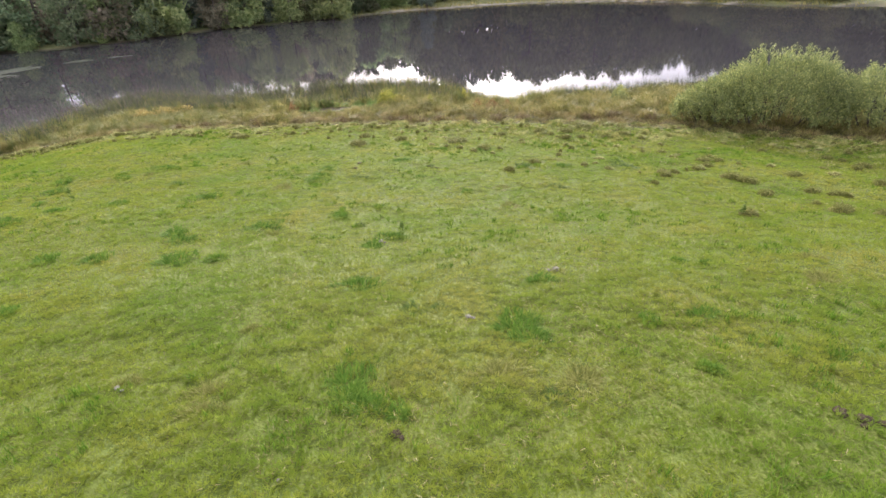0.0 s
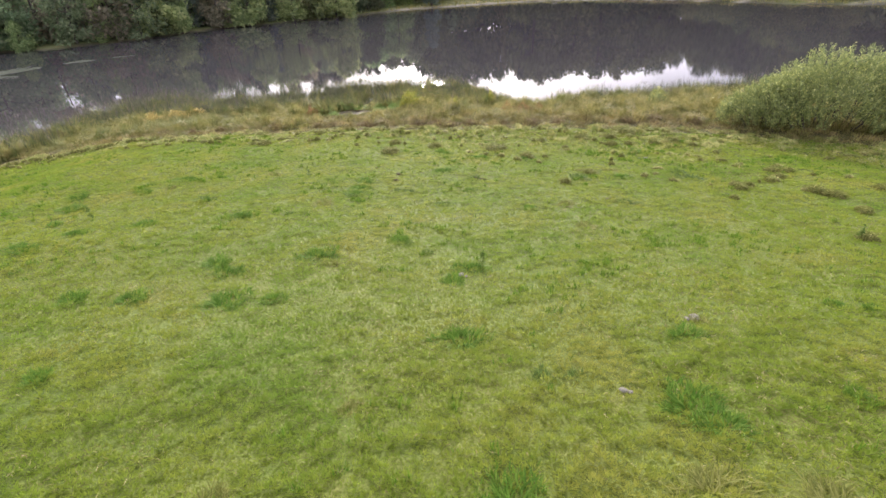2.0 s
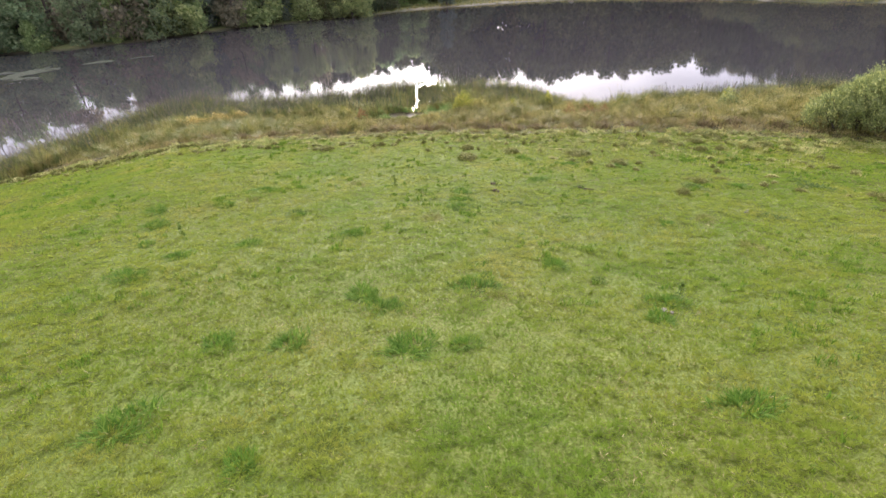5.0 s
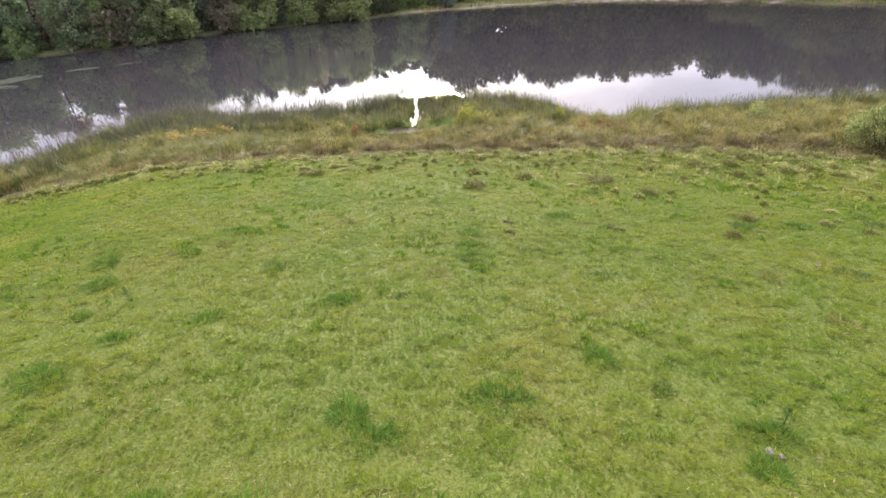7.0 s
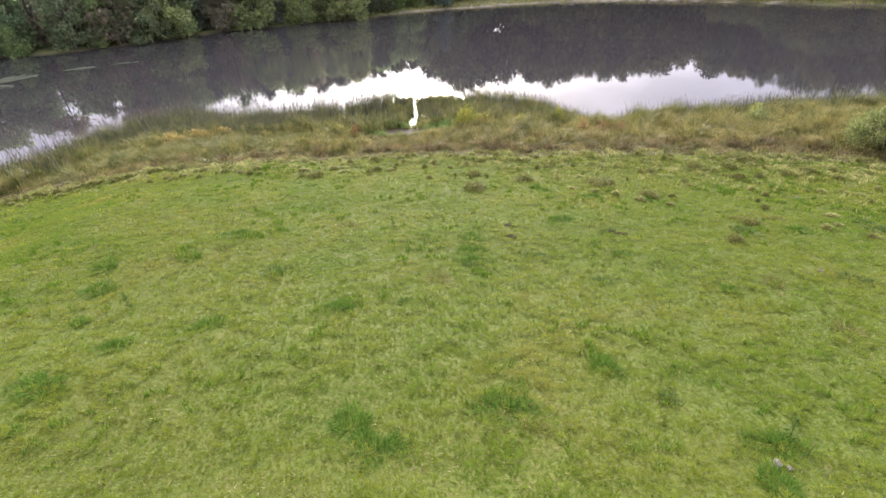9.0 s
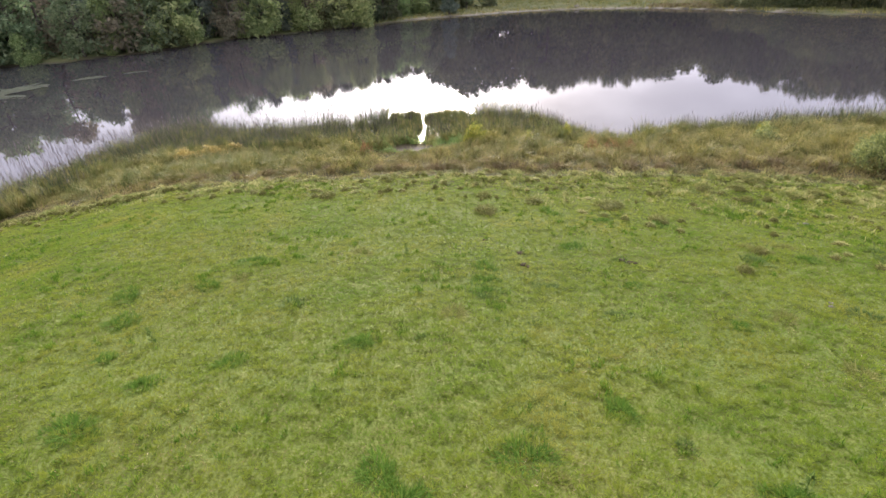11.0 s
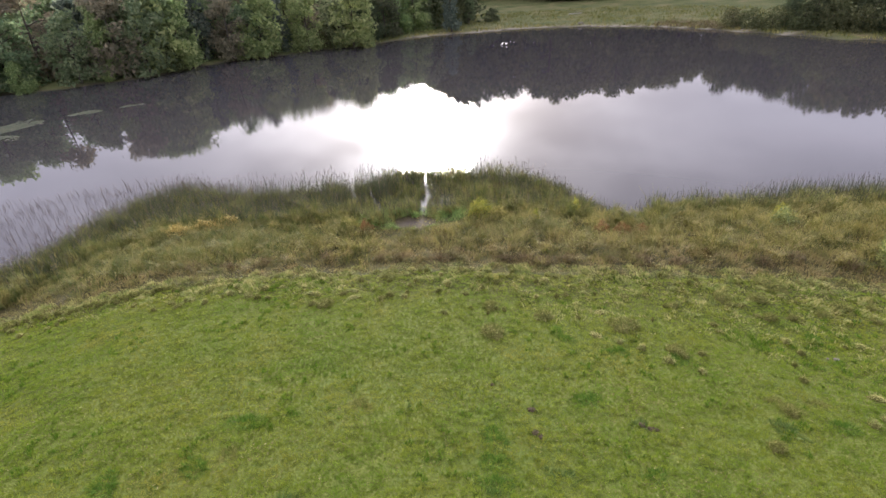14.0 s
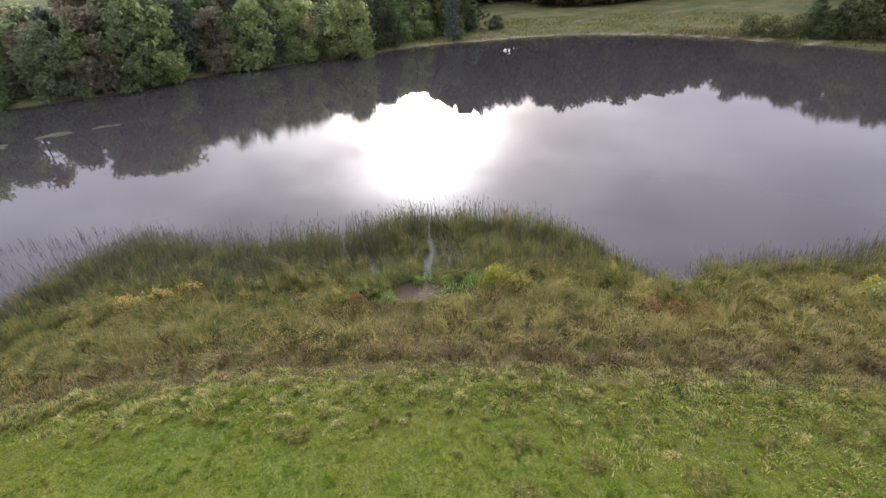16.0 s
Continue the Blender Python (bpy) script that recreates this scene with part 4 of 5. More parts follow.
rush_clumps()
for i in range(34):
    x = -28.5 + 0.3 * i
    y = float(mow_line(x)) - 0.25 + 0.12 * math.sin(i * 1.7)
    ob = new("rush_clump", bpy.data.meshes["rush_clump.004" if i % 2 else "rush_clump.005"])
    ob.matrix_world = pose(x, y, float(ground(x, y)), 0, 0, i * 47) @ Matrix.Diagonal((0.9, 0.55, 0.9, 1))
    tagged(ob, "dark tussock along the ragged edge of the field", "rushes", "edge tussocks")
place([tuft_mesh("rush_tussock", 300, 0.7, 0.46, 0.022, 0.9, M_BROWN, s) for s in (14, 15)], "rush_tussock", "dark brown tussock of rushes at the marsh edge", "rushes", "rush tussocks",
      [(-2.4, 32.3, 0.7), (-1.5, 32.0, 0.55), (-3.4, 32.5, 0.5), (-8.6, 33.0, 0.5), (-9.6, 32.9, 0.4), (4.8, 31.4, 0.5), (8.7, 31.2, 0.6), (1.6, 31.9, 0.45), (-15.6, 33.0, 0.5), (-19.0, 32.8, 0.5), (12.5, 30.6, 0.6),
       (-12.4, 33.4, 0.55), (-0.4, 32.2, 0.6), (3.2, 31.7, 0.6), (-6.6, 32.7, 0.6), (10.4, 31.4, 0.6), (-17.2, 32.7, 0.5), (6.6, 32.4, 0.5), (-5.6, 33.4, 0.5)], 0.7)


def lump_mesh(name, mat, seed, flat=0.5):
    bm = bmesh.new()
    bmesh.ops.create_icosphere(bm, subdivisions=3, radius=1)
    for v in bm.verts:
        f = 1 + 0.45 * noise.noise(v.co * 1.6 + Vector((seed, 0, 0))) + 0.2 * noise.noise(v.co * 5 + Vector((0, seed, 0)))
        v.co = Vector((v.co.x * f, v.co.y * f * 0.8, v.co.z * f * flat))
    me = bpy.data.meshes.new(name)
    bm.to_mesh(me)
    bm.free()
    me.materials.append(mat)
    return me


for x, y, rad, seed in ((-0.7, 4.6, 0.07, 1), (-0.62, 4.55, 0.04, 11), (4.5, 4.65, 0.09, 2), (4.68, 4.52, 0.10, 3), (4.85, 4.45, 0.07, 13), (4.6, 4.42, 0.05, 14), (-3.86, 21.95, 0.13, 31), (-3.9, 20.95, 0.12, 32), (-3.78, 20.8, 0.08, 33), (-0.72, 21.2, 0.14, 34), (-0.5, 21.08, 0.12, 35), (-0.35, 21.05, 0.07, 36), (-4.92, 23.2, 0.09, 37)):
    ob = new("molehill", lump_mesh("molehill", M_SOIL, seed, 0.35))
    ob.matrix_world = pose(x, y, float(ground(x, y)) + 0.01, 0, 0, 40 * seed) @ Matrix.Scale(rad, 4)
    tagged(ob, "small dark crumbled heap of soil in the grass", "soil heap", "soil heaps")
for x, y, rad, seed in ((0.3, 7.35, 0.055, 4), (0.38, 7.3, 0.035, 9), (-1.9, 4.0, 0.02, 6), (3.5, 17.9, 0.07, 8), (2.16, 9.24, 0.10, 15), (2.02, 9.2, 0.05, 16), (-4.72, 5.74, 0.045, 17), (-4.6, 5.66, 0.035, 18), (-1.72, 11.7, 0.07, 19), (-1.6, 11.62, 0.04, 20), (3.64, 18.1, 0.06, 21), (7.21, 24.2, 0.10, 22), (6.95, 24.26, 0.05, 23)):
    ob = new("pale_stone", lump_mesh("pale_stone", M_STONE, seed, 0.3))
    ob.matrix_world = pose(x, y, float(ground(x, y)) + 0.03, 0, 0, 40 * seed) @ Matrix.Scale(rad, 4)
    tagged(ob, "small pale stone lying in the pasture", "stone", "pale stones")


def thistle(x, y, h, seed):
    r = np.random.default_rng(seed)
    root = new("thistle")
    root.matrix_world = pose(x, y, float(ground(x, y)))
    V, F = tube([(0, 0, -0.03), (0.01, 0.01, h * 0.5), (0.02, 0.0, h)], [0.010, 0.008, 0.004], 5)
    part("stem", mesh_np("stem", V, [F], M_WEED), root)
    k = 40
    zz = r.uniform(0.05, h, k)
    a = r.uniform(0, 6.28, k)
    c = np.stack([0.07 * np.cos(a) * (1.2 - zz / h), 0.07 * np.sin(a) * (1.2 - zz / h), zz], 1)
    V, Q = leaf_arrays(c, np.full(k, 0.12), r, 0.3)
    part("foliage", mesh_np("foliage", V, [Q], M_WEED), root)
    tagged(root, "single upright grey-green thistle in the pasture", "thistle", "thistles")


for i, (x, y) in enumerate(((-7.6, 22.1), (-13.3, 17.0), (-1.2, 12.2), (8.4, 13.4))):
    thistle(x, y, 0.42, 60 + i)


# ---- bank: coloured plants round the pool and along the marsh ----
def leafy_clump(name, x, y, rx, ry, h, k, size, mat, label, category, seed, stems=7, lift=0.0):
    """A low herb or shrub: thin stems and a loose dome of leaves."""
    r = np.random.default_rng(seed)
    root = new(name)
    root.matrix_world = pose(x, y, max(float(ground(x, y)), -0.1) + lift)
    for i in range(stems):
        a, q = r.uniform(0, 6.28), r.random() ** 0.5
        tip = (rx * 0.8 * q * math.cos(a), ry * 0.8 * q * math.sin(a), h * (0.95 - 0.5 * q * q))
        V, F = tube([(tip[0] * 0.3, tip[1] * 0.3, -0.05), (tip[0] * 0.7, tip[1] * 0.7, tip[2] * 0.5), tip], [0.012, 0.009, 0.004], 4)
        part("stem", mesh_np("stem", V, [F], M_RUSH), root)
    a, q = r.uniform(0, 6.28, k), np.sqrt(r.random(k))
    wob = 0.75 + 0.35 * np.sin(a * 3 + seed) * np.cos(a * 2)
    top = h * (1.05 - 0.75 * q ** 2) * (0.75 + 0.4 * vnoise(np.cos(a) * q * 3 + seed, np.sin(a) * q * 3, 0.5, seed))
    c = np.stack([rx * q * wob * np.cos(a), ry * q * wob * np.sin(a), top * r.uniform(0.25, 1.0, k) ** 0.6], 1)
    V, Q = leaf_arrays(c, size * r.uniform(0.6, 1.4, k), r, 0.5)
    part("foliage", mesh_np("foliage", V, [Q], mat), root)
    return tagged(root, label, category)


leafy_clump("yellow_shrub", -4.2, 38.2, 1.0, 0.7, 1.25, 1100, 0.12, M_YELLOW, "bright yellow-green leafy shrub in the marsh", "shrub", 71)
leafy_clump("yellow_shrub", -3.1, 37.8, 0.9, 0.5, 0.85, 600, 0.11, M_GOLD, "pale yellowing leafy shrub in the marsh", "shrub", 72)
for i, (x, y, rx) in enumerate(((-20.7, 38.2, 1.5), (-19.5, 38.8, 1.2), (-22.1, 37.7, 1.1))):
    leafy_clump("orange_herb", x, y, rx, 0.7, 0.8, 560, 0.11, M_ORANGE, "orange-yellow autumn leaves of a marsh herb", "marsh plant", 73 + i)
for i, (x, y, rx, h) in enumerate(((-9.2, 39.2, 0.75, 0.55), (-8.5, 39.3, 0.5, 0.45), (-9.9, 38.5, 0.5, 0.5), (-8.1, 39.0, 0.3, 0.35), (-6.5, 38.9, 0.55, 0.35), (-10.4, 38.1, 0.4, 0.4))):
    leafy_clump("pool_herb", x, y, rx, 0.4, h, 420, 0.10, M_HERB, "fresh green leafy herb beside the muddy pool", "marsh plant", 80 + i)
leafy_clump("marsh_shrub", -12.0, 37.2, 0.9, 0.6, 0.85, 500, 0.10, M_MARSH, "olive leafy shrub among marsh grass", "shrub", 90)
leafy_clump("marsh_shrub", 11.9, 35.0, 0.9, 0.7, 1.25, 700, 0.11, M_WILLOW, "low green shrub among marsh grass", "shrub", 91)
for i, (x, y, rx) in enumerate(((6.0, 36.6, 1.2), (7.6, 36.4, 0.9), (10.2, 36.4, 0.8), (3.0, 37.0, 0.6))):
    leafy_clump("tan_clump", x, y, rx * 1.3, 0.8, 0.75, 330, 0.08, M_GOLD, "straw-yellow clump of seeding marsh plants", "marsh plant", 92 + i)


for i, (x, y, rx) in enumerate(((3.4, 35.1, 0.8), (4.3, 34.9, 0.6), (2.3, 35.4, 0.5), (-10.9, 37.0, 0.5))):
    leafy_clump("rusty_herb", x, y, rx, 0.5, 0.8, 360, 0.09, M_RUST, "rust-brown seeding dock among marsh grass", "marsh plant", 112 + i)
for i, (x, y, rx, h) in enumerate(((12.2, 35.8, 0.7, 1.1), (1.5, 38.1, 0.35, 1.1), (-1.0, 37.2, 0.35, 0.9))):
    leafy_clump("yellow_shrub", x, y, rx, 0.45, h, 380, 0.11, M_YELLOW, "yellow-green leafy plant among marsh grass", "shrub", 120 + i)
for i, (x, y, rx) in enumerate(((-13.4, 37.4, 0.7), (-11.7, 37.8, 0.6), (-16.5, 38.0, 0.6), (-24.7, 38.4, 0.6), (8.8, 36.6, 0.6), (1.8, 36.3, 0.6))):
    leafy_clump("tan_clump", x, y, rx, 0.5, 0.6, 170, 0.08, M_GOLD, "straw-yellow clump of seeding marsh plants", "marsh plant", 130 + i)


# ---- willow thicket at the field's edge ----
def willow(x, y, rx, ry, h, leaves, seed, label):
    r = np.random.default_rng(seed)
    root = new("willow_bush")
    z0 = float(ground(x, y))
    root.matrix_world = pose(x, y, z0)
    tips = []
    for i in range(26):
        a, q = r.uniform(0, 6.28), r.random() ** 0.5
        ex, ey = rx * 0.9 * q * math.cos(a), ry * 0.9 * q * math.sin(a)
        ez = h * (0.98 - 0.55 * q ** 2) * r.uniform(0.85, 1.05)
        pts = [(ex * 0.45, ey * 0.45, -0.1), (ex * 0.62 + r.normal(0, 0.08), ey * 0.62, ez * 0.4), (ex * 0.85, ey * 0.85, ez * 0.75), (ex, ey, ez)]
        V, F = tube(pts, [0.05, 0.038, 0.02, 0.006], 5)
        part("stem", mesh_np("stem", V, [F], M_BARK), root)
        tips.append((ex, ey, ez))
    tips = np.array(tips)
    # sprays of leaves along shoots that rise from the stems
    k = leaves // 26
    a, q = r.uniform(0, 6.28, k), np.sqrt(r.uniform(0.05, 1, k))
    top = h * (1.0 - 0.62 * q ** 2.2) * (0.72 + 0.42 * vnoise(np.cos(a) * q * rx + 50, np.sin(a) * q * ry + 50, 1.1, seed))
    s0 = np.stack([rx * q * np.cos(a), ry * q * np.sin(a), top * r.uniform(0.2, 1.0, k) ** 0.5], 1)
    dirs = np.stack([np.cos(a) * q * 0.55 + r.normal(0, 0.25, k), np.sin(a) * q * 0.55 + r.normal(0, 0.25, k), np.full(k, 0.9)], 1)
    c = (s0[:, None] + dirs[:, None] * np.linspace(-0.28, 0.3, 26)[None, :, None]).reshape(-1, 3) + r.normal(0, 0.045, (k * 26, 3))
    c[:, 2] = np.maximum(c[:, 2], 0.05)
    V, Q = leaf_arrays(c, r.uniform(0.08, 0.15, len(c)), r, 0.42, np.repeat(dirs, 26, 0))
    part("foliage", mesh_np("foliage", V, [Q], M_WILLOW), root)
    return tagged(root, label, "bush", "willow thicket")


willow(18.6, 28.9, 4.4, 2.8, 4.3, 56000, 101, "dense rounded green willow bush at the marsh edge")
willow(15.8, 30.0, 2.4, 1.7, 2.4, 14000, 102, "low spreading skirt of a green willow bush")
willow(23.8, 27.2, 4.2, 2.8, 3.5, 28000, 103, "lower green willow bush joining the thicket")


# ---- floating weed on the lake ----
def weed_mat(x0, y0, x1, y1, w, k, seed):
    r = np.random.default_rng(seed)
    t = r.random(k)
    off = r.normal(0, 0.4, k) * w * (0.4 + 0.8 * vnoise(t * 9 + seed, t * 0, 1.0, seed))
    L = math.hypot(x1 - x0, y1 - y0)
    nx, ny = -(y1 - y0) / L, (x1 - x0) / L
    bend = np.sin(t * math.pi) * 0.06 * L
    x, y = x0 + (x1 - x0) * t + nx * (off + bend), y0 + (y1 - y0) * t + ny * (off + bend)
    keep = vnoise(x, y, 1.6, seed + 1) > 0.5
    x, y = x[keep], y[keep]
    k = len(x)
    s, a = r.uniform(0.10, 0.28, k), r.uniform(0, 6.28, k)
    ring = np.arange(6) / 6 * 2 * math.pi
    z = 0.012 + r.uniform(0, 0.03, k)
    V = np.stack([x[:, None] + s[:, None] * np.cos(ring + a[:, None]), y[:, None] + s[:, None] * np.sin(ring + a[:, None]) * 0.9, np.repeat(z[:, None], 6, 1) + 0.012 * np.sin(ring * 2)], 2).reshape(-1, 3)
    me = mesh_np("floating_weed", V, [np.arange(k)[:, None] * 6 + np.arange(6)[None]], M_PADS)
    tagged(part("floating_weed", me), "pale green raft of floating weed on the lake", "water weed", "weed rafts", "stuff")


weed_mat(-60, 63.5, -50.5, 65.8, 4.6, 5200, 201)
weed_mat(-53, 67.8, -43.6, 75.4, 1.1, 2600, 202)
weed_mat(-72, 85, -64, 90.5, 1.0, 1300, 203)


# ---- trees ----
def tree_proto(mat, h, crown_r, low, seed, leaves=3000, leaf=0.81, cone=0.0):
    """A tree at the origin: trunk, limbs, and a crown of many leaf clumps round the limbs' ends."""
    r = np.random.default_rng(seed)
    root = new("tree")
    lean = r.normal(0, 0.03 * h, 2)
    pts = [(lean[0] * t * t, lean[1] * t * t, h * 0.92 * t - 0.3 * (t == 0)) for t in (0, 0.15, 0.35, 0.6, 0.8, 1.0)]
    V, F = tube(pts, [0.022 * h * f for f in (1.25, 0.95, 0.8, 0.55, 0.3, 0.06)], 8)
    part("trunk", mesh_np("trunk", V, [F], M_BARK, True), root)
    centres, rads = [], []
    for i in range(11):
        t = r.uniform(max(low, 0.12), 0.85)
        a = i * 2.4 + r.normal(0, 0.3)
        reach = crown_r * (1 - cone * t) * math.sqrt(max(0.12, 1 - ((t - 0.45) / 0.6) ** 2)) * r.uniform(0.6, 1.0)
        b = np.array([lean[0] * t * t, lean[1] * t * t, h * 0.92 * t])
        e = b + (reach * math.cos(a), reach * math.sin(a), h * r.uniform(0.02, 0.14))
        V, F = tube([b, (b + e) / 2 + (0, 0, 0.02 * h), e], [0.009 * h, 0.006 * h, 0.002 * h], 5)
        part("limb", mesh_np("limb", V, [F], M_BARK), root)
        centres += [e, b + (e - b) * 0.55 + r.normal(0, 0.04 * h, 3)]
        rads += [crown_r * r.uniform(0.26, 0.42), crown_r * r.uniform(0.25, 0.4)]
    for i in range(16):
        t = r.uniform(low, 1.0)
        rr = crown_r * (1 - cone * t) * math.sqrt(max(0.06, 1 - ((t - 0.48) / 0.56) ** 2))
        a = r.uniform(0, 6.28)
        centres.append(np.array([rr * 0.8 * math.cos(a), rr * 0.8 * math.sin(a), h * t]))
        rads.append(crown_r * r.uniform(0.18, 0.36))
    for i in range(5):
        a, q = i * 1.9, crown_r * 0.28 * (i > 0) * (1 - 0.6 * cone)
        centres.append(np.array([lean[0] + q * math.cos(a), lean[1] + q * math.sin(a), h * (0.95 - 0.035 * i)]))
        rads.append(crown_r * r.uniform(0.2, 0.3) * (1 - 0.5 * cone))
    for i in range(14 if low < 0.1 else 0):
        a, q = i * 2.4, crown_r * r.uniform(0.45, 0.95)
        centres.append(np.array([q * math.cos(a), q * math.sin(a), h * r.uniform(0.05, 0.28)]))
        rads.append(crown_r * r.uniform(0.28, 0.42))
    C, R = np.array(centres), np.array(rads)
    pick = r.integers(0, len(C), leaves)
    v = r.normal(size=(leaves, 3))
    v /= np.linalg.norm(v, axis=1)[:, None]
    c = C[pick] + v * (R[pick] * np.abs(r.normal(0.85, 0.35, leaves)))[:, None] * (1, 1, 0.85)
    c[:, 2] = np.clip(c[:, 2], max(0.25, low * h * 0.5), h * 1.04)
    V, Q = leaf_arrays(c, leaf * r.uniform(0.5, 1.4, leaves), r, 1.0)
    V = V.reshape(-1, 4, 3)[:, :3].reshape(-1, 3)
    Q = np.arange(leaves * 3).reshape(-1, 3)
    part("crown", mesh_np("crown", V, [Q], mat), root)
    return root


TREES = [
    (tree_proto(M_TREE["green"], 14, 4.6, 0.05, 301), 14, "broad green broadleaf tree with boughs low over the water"),
    (tree_proto(M_TREE["yellow"], 13, 4.2, 0.04, 302), 13, "yellow-green broadleaf tree turning to autumn"),
    (tree_proto(M_TREE["dark"], 15, 3.6, 0.06, 303, cone=0.5), 15, "tall dark green conifer in a lakeside wood"),
    (tree_proto(M_TREE["russet"], 12, 4.2, 0.04, 304), 12, "russet-brown broadleaf tree in a lakeside wood"),
    (tree_proto(M_TREE["green"], 15, 4.0, 0.22, 305), 15, "tall open-crowned green tree with bare lower trunk"),
    (tree_proto(M_TREE["yellow"], 10, 3.6, 0.05, 306), 10, "rounded yellow-green tree on the lake bank"),
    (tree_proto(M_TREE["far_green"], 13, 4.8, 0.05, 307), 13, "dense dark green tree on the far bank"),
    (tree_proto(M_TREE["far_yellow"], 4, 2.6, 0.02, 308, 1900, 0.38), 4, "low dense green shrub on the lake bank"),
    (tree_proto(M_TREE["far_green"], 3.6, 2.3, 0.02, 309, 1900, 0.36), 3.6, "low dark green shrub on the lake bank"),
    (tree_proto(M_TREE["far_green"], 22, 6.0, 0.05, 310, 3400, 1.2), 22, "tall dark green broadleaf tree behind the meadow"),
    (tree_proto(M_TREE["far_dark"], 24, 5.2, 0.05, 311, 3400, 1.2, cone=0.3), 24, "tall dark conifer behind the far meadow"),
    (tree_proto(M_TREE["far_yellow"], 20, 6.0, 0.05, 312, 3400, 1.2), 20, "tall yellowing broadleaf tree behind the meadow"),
]
used = set()


def tree(kind, x, y, h, turn, group):
    root, h0, label = TREES[kind]
    f = h / h0
    m = pose(x, y, float(ground(x, y, rough=False)) - 0.05, 0, 0, turn) @ Matrix.Scale(f, 4)
    if kind in used:
        ob = copy_thing(root, m @ Matrix.Scale(1 / root.scale.x, 4))
    else:
        root.matrix_world = m
        ob = root
        used.add(kind)
    tagged(ob, label, "tree", group)


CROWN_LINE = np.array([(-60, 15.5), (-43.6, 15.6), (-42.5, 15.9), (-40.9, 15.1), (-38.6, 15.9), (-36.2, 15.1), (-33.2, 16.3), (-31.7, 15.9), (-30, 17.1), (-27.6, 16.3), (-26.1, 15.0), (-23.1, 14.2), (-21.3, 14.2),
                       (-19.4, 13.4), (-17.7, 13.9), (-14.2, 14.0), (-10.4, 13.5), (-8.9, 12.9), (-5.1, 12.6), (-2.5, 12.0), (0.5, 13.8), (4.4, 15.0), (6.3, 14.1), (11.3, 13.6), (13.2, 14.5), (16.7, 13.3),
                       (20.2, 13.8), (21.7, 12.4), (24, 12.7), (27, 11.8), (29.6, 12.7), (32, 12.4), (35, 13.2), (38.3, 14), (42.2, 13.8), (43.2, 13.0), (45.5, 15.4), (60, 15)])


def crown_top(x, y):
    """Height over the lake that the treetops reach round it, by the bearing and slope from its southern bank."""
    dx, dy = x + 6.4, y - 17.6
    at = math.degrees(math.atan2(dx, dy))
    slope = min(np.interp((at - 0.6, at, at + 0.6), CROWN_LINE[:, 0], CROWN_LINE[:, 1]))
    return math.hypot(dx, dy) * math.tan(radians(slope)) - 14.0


def wood_along(points, kinds, h_lo, h_hi, step, back, group, seed, tops=(1, 1)):
    """Trees along a line, in rows set back from it."""
    r = np.random.default_rng(seed)
    P = np.array(points, float)
    seg = np.hypot(*np.diff(P, axis=0).T)
    at = np.concatenate([[0], np.cumsum(seg)])
    for row, b in enumerate(back):
        s = step * 0.5 * (row % 2)
        while s < at[-1]:
            x, y = np.interp(s, at, P[:, 0]), np.interp(s, at, P[:, 1])
            i = min(np.searchsorted(at, s, "right") - 1, len(seg) - 1)
            dx, dy = (P[i + 1] - P[i]) / seg[i]
            x, y = x - dy * b + r.normal(0, 0.8), y + dx * b + r.normal(0, 0.8)
            h = r.uniform(h_lo, h_hi)
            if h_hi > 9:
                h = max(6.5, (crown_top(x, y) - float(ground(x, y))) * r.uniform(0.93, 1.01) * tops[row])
            tree(int(r.choice(kinds)), x, y, h, r.uniform(0, 360), group)
            s += step * r.uniform(0.8, 1.25)


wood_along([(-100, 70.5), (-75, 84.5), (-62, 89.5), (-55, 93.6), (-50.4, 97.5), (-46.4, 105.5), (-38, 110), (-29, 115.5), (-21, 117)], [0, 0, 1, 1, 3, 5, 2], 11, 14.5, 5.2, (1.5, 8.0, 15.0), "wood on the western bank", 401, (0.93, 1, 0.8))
wood_along([(-100, 70.5), (-75, 84.5), (-62, 89.5), (-55, 93.6), (-50.4, 97.5), (-46.4, 105.5), (-38, 110), (-29, 115.5), (-21, 117), (-16, 122)], [5, 7, 5], 2.4, 4.8, 8.0, (0.5,), "bank shrubs", 404)
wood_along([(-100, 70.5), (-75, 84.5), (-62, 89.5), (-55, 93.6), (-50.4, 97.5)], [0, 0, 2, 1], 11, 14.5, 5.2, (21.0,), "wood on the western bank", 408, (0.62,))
wood_along([(-20, 122), (-15, 130), (-8, 137), (0, 143)], [6, 5, 0, 9, 11], 9, 13, 4.6, (0.5, 6.0), "wood at the meadow's western end", 407)
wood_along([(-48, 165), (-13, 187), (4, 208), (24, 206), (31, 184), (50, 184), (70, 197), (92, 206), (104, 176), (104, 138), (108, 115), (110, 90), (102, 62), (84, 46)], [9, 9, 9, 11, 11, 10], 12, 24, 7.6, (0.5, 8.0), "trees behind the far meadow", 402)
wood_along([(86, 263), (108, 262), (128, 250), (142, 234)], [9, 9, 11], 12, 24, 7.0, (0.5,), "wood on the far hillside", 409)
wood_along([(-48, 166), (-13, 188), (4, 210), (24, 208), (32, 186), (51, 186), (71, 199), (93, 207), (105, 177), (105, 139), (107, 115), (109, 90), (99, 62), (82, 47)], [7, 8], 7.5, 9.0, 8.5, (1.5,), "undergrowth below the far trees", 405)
for x, y, h in ((49.5, 113.6, 3.3), (51.6, 110.6, 3.4), (54.0, 108.4, 3.6), (57.5, 105.5, 4.2), (60.5, 102, 4.5), (62.5, 98.5, 4.0), (66, 93, 3.5)):
    tree(7, x, y, h, x * 37, "bank shrubs")
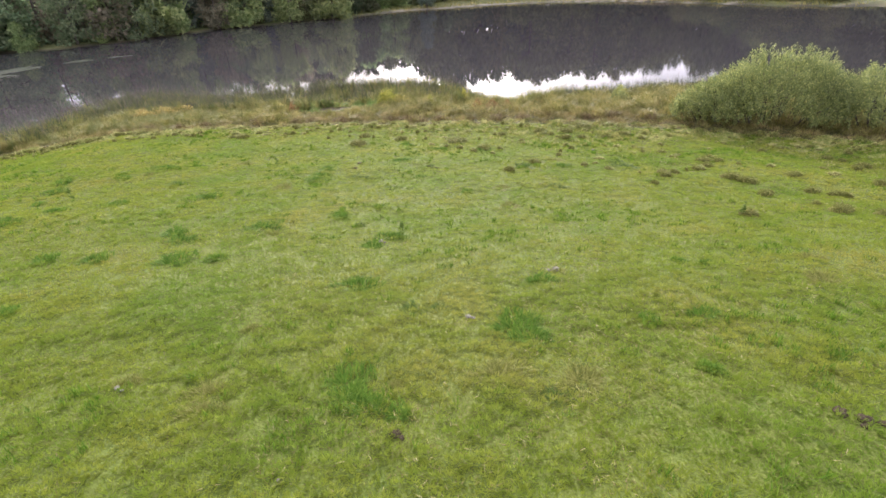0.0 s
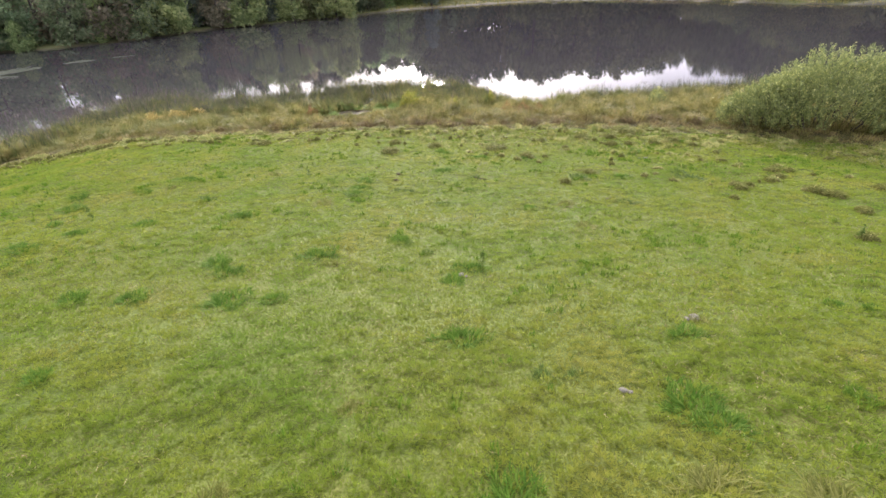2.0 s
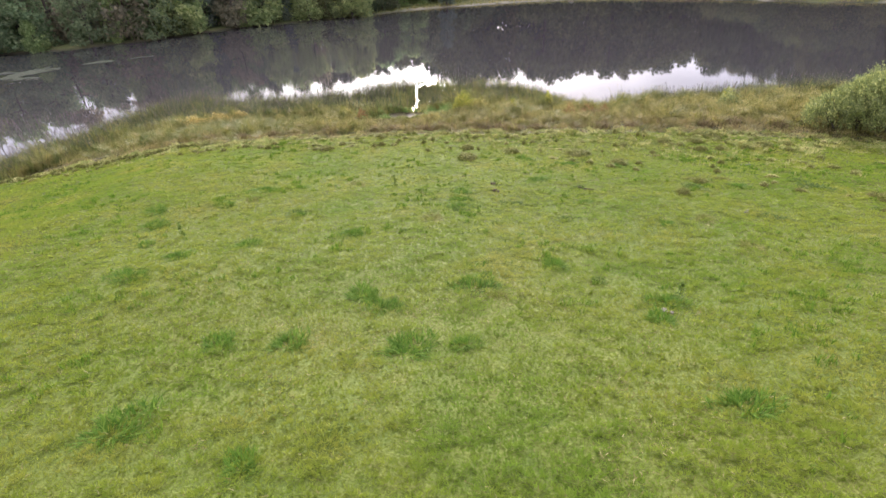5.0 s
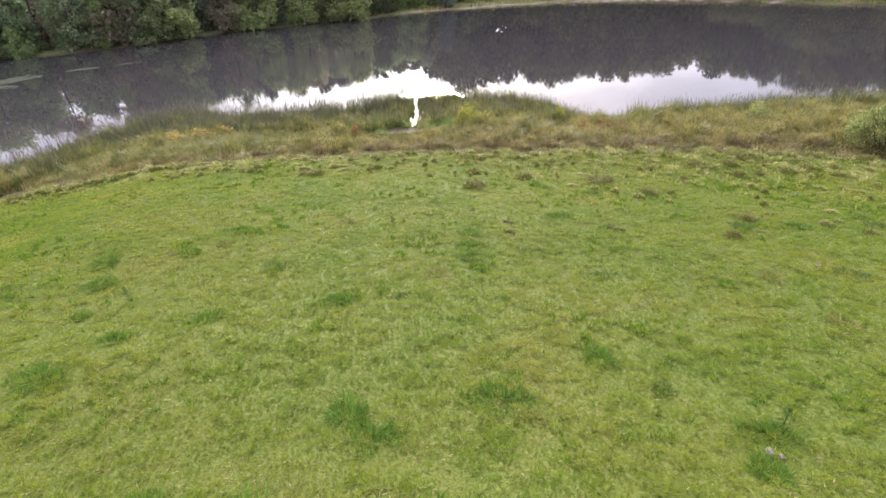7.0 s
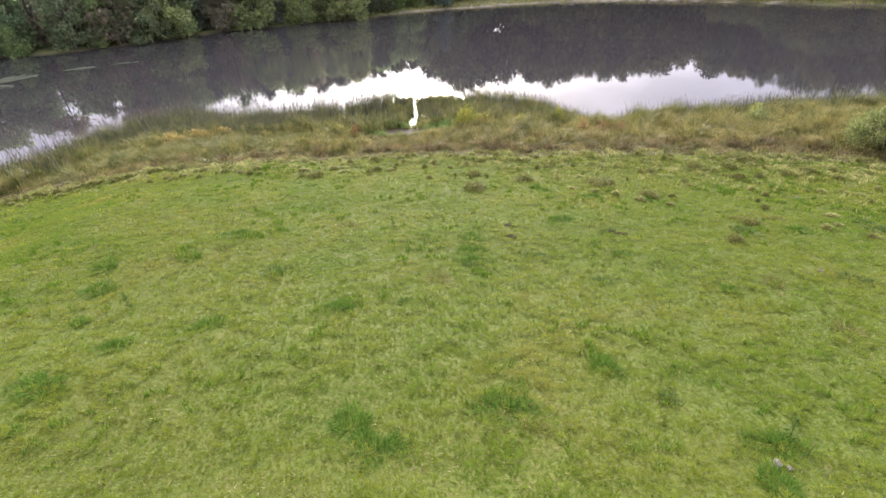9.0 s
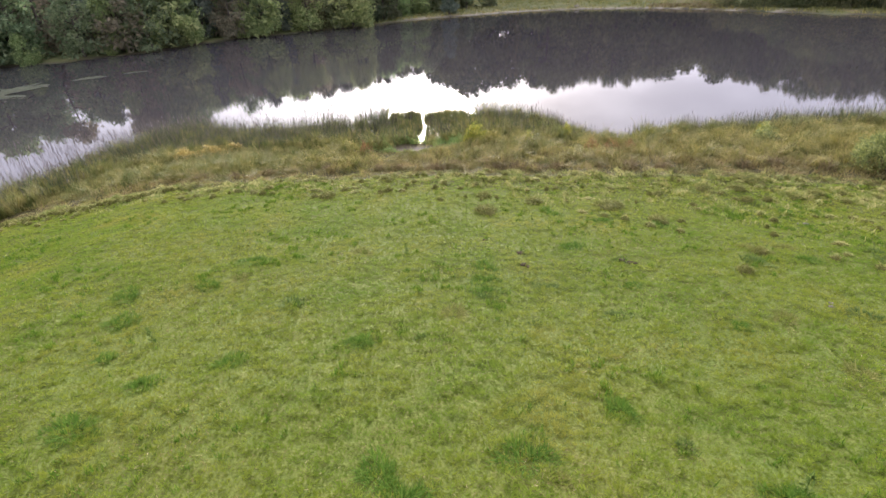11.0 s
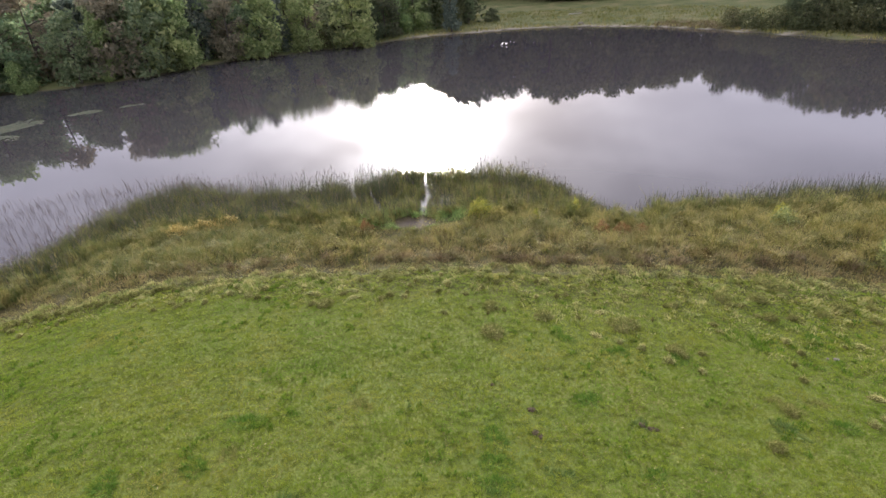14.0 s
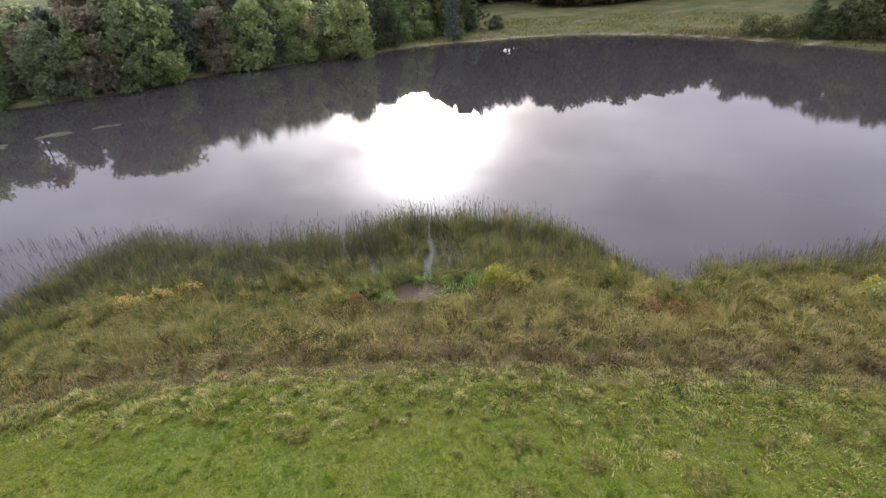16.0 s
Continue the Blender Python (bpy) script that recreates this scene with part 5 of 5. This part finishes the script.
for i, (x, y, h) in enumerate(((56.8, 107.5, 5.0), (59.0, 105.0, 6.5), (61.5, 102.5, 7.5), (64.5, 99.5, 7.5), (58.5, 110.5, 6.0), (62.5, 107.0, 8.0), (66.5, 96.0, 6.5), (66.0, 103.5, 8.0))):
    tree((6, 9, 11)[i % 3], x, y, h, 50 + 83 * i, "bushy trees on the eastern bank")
tree(2, -3.1, 130.2, 8.5, 10, "far meadow trees")
tree(4, 1.3, 140, 5.5, 80, "far meadow trees")
tree(8, 7.0, 143, 3.0, 120, "far meadow trees")
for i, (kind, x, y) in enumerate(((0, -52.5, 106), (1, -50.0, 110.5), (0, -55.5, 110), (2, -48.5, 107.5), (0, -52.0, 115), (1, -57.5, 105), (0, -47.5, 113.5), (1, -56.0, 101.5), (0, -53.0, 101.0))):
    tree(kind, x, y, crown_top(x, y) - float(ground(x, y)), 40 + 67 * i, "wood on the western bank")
tree(0, -46.0, 117.5, 14.5, 30, "wood on the western bank")
tree(2, -41.0, 116.0, 13.5, 200, "wood on the western bank")
tree(1, -36.0, 119.0, 13.0, 100, "wood on the western bank")
tree(5, -57.5, 96.0, 9.0, 60, "wood on the western bank")
tree(5, -22.5, 116.2, 11.0, 150, "wood on the western bank")
tree(5, -38.5, 110.2, 10.5, 250, "wood on the western bank")


# ---- far bank details ----
def far_meadow_grass():
    """Rank tufts on the far bank and a paler fringe at its edge."""
    x, y = scatter(60000, -30, 75, 88, 160)
    d = shore_distance(x, y)
    ok = (d > 0.05) & (d < 34) & (rng.random(len(x)) < np.where(d < 1.6, 1.0, 0.25 + 0.6 * smooth(0.4, 0.7, vnoise(x, y, 3.0, 61))))
    x, y, d = x[ok], y[ok], d[ok]
    n_ = len(x)
    h = 0.5 * (0.3 + vnoise(x, y, 1.5, 62)) * rng.uniform(0.6, 1.4, n_)
    k = (d < 1.6) & (vnoise(x, y, 4.0, 63) > 0.35)
    for sel, name, label, mat in ((k, "bank_fringe", "pale tan grass fringing the far bank", M_TAN), (~k, "meadow_tufts", "rank green tufts on the far meadow", M_SEDGE)):
        m = sel.sum()
        me = blades(name, x[sel], y[sel], h[sel], rng.uniform(0.06, 0.14, m), h[sel] * rng.uniform(0.2, 1.2, m), rng.uniform(0, 6.28, m), mat)
        tagged(part(name, me), label, "grass", kind="stuff")


far_meadow_grass()


def bracken_patch():
    """Rusty bracken on the bank beside the far bushes."""
    x, y = scatter(5400, 32, 52, 108, 128)
    ok = (shore_distance(x, y) > 0.3) & (((x - 42) / 9) ** 2 + ((y - 118.5) / 7) ** 2 < 0.4 + 0.9 * vnoise(x, y, 2.5, 69))
    x, y = x[ok], y[ok]
    n_ = len(x)
    h = rng.uniform(0.25, 0.7, n_)
    me = blades("bracken_patch", x, y, h, rng.uniform(0.08, 0.18, n_), h * rng.uniform(0.4, 1.4, n_), rng.uniform(0, 6.28, n_), M_RUSSET)
    tagged(part("bracken_patch", me), "rusty orange-brown bracken on the far bank", "bracken", kind="stuff")


bracken_patch()


def fallen_branch(x, y, seed):
    r = np.random.default_rng(seed)
    root = new("fallen_branch")
    root.matrix_world = pose(x, y, float(ground(x, y)) + 0.12, 0, 0, 10)
    V, F = tube([(-1.9, 0, 0.1), (-0.6, 0.1, 0.15), (0.7, -0.05, 0.1), (2.0, 0.2, 0.35)], [0.13, 0.11, 0.08, 0.03], 7)
    part("stem", mesh_np("stem", V, [F], M_DEADWOOD, True), root)
    for i in range(3):
        b = np.array([-0.4 + 0.8 * i, 0.05, 0.15])
        V, F = tube([b, b + (0.4, r.normal(0, 0.3), 0.35), b + (0.7, r.normal(0, 0.4), 0.75)], [0.06, 0.04, 0.015], 5)
        part("twig", mesh_np("twig", V, [F], M_DEADWOOD), root)
    tagged(root, "bleached fallen branch lying on the far meadow", "branch")


fallen_branch(28.5, 148.0, 501)
ob = new("bank_rock", lump_mesh("bank_rock", M_STONE, 12, 0.5))
ob.matrix_world = pose(25.6, 131.8, float(ground(25.6, 131.8)) + 0.15, 0, 0, 20) @ Matrix.Scale(0.7, 4)
tagged(ob, "pale boulder at the water's edge on the far bank", "rock")
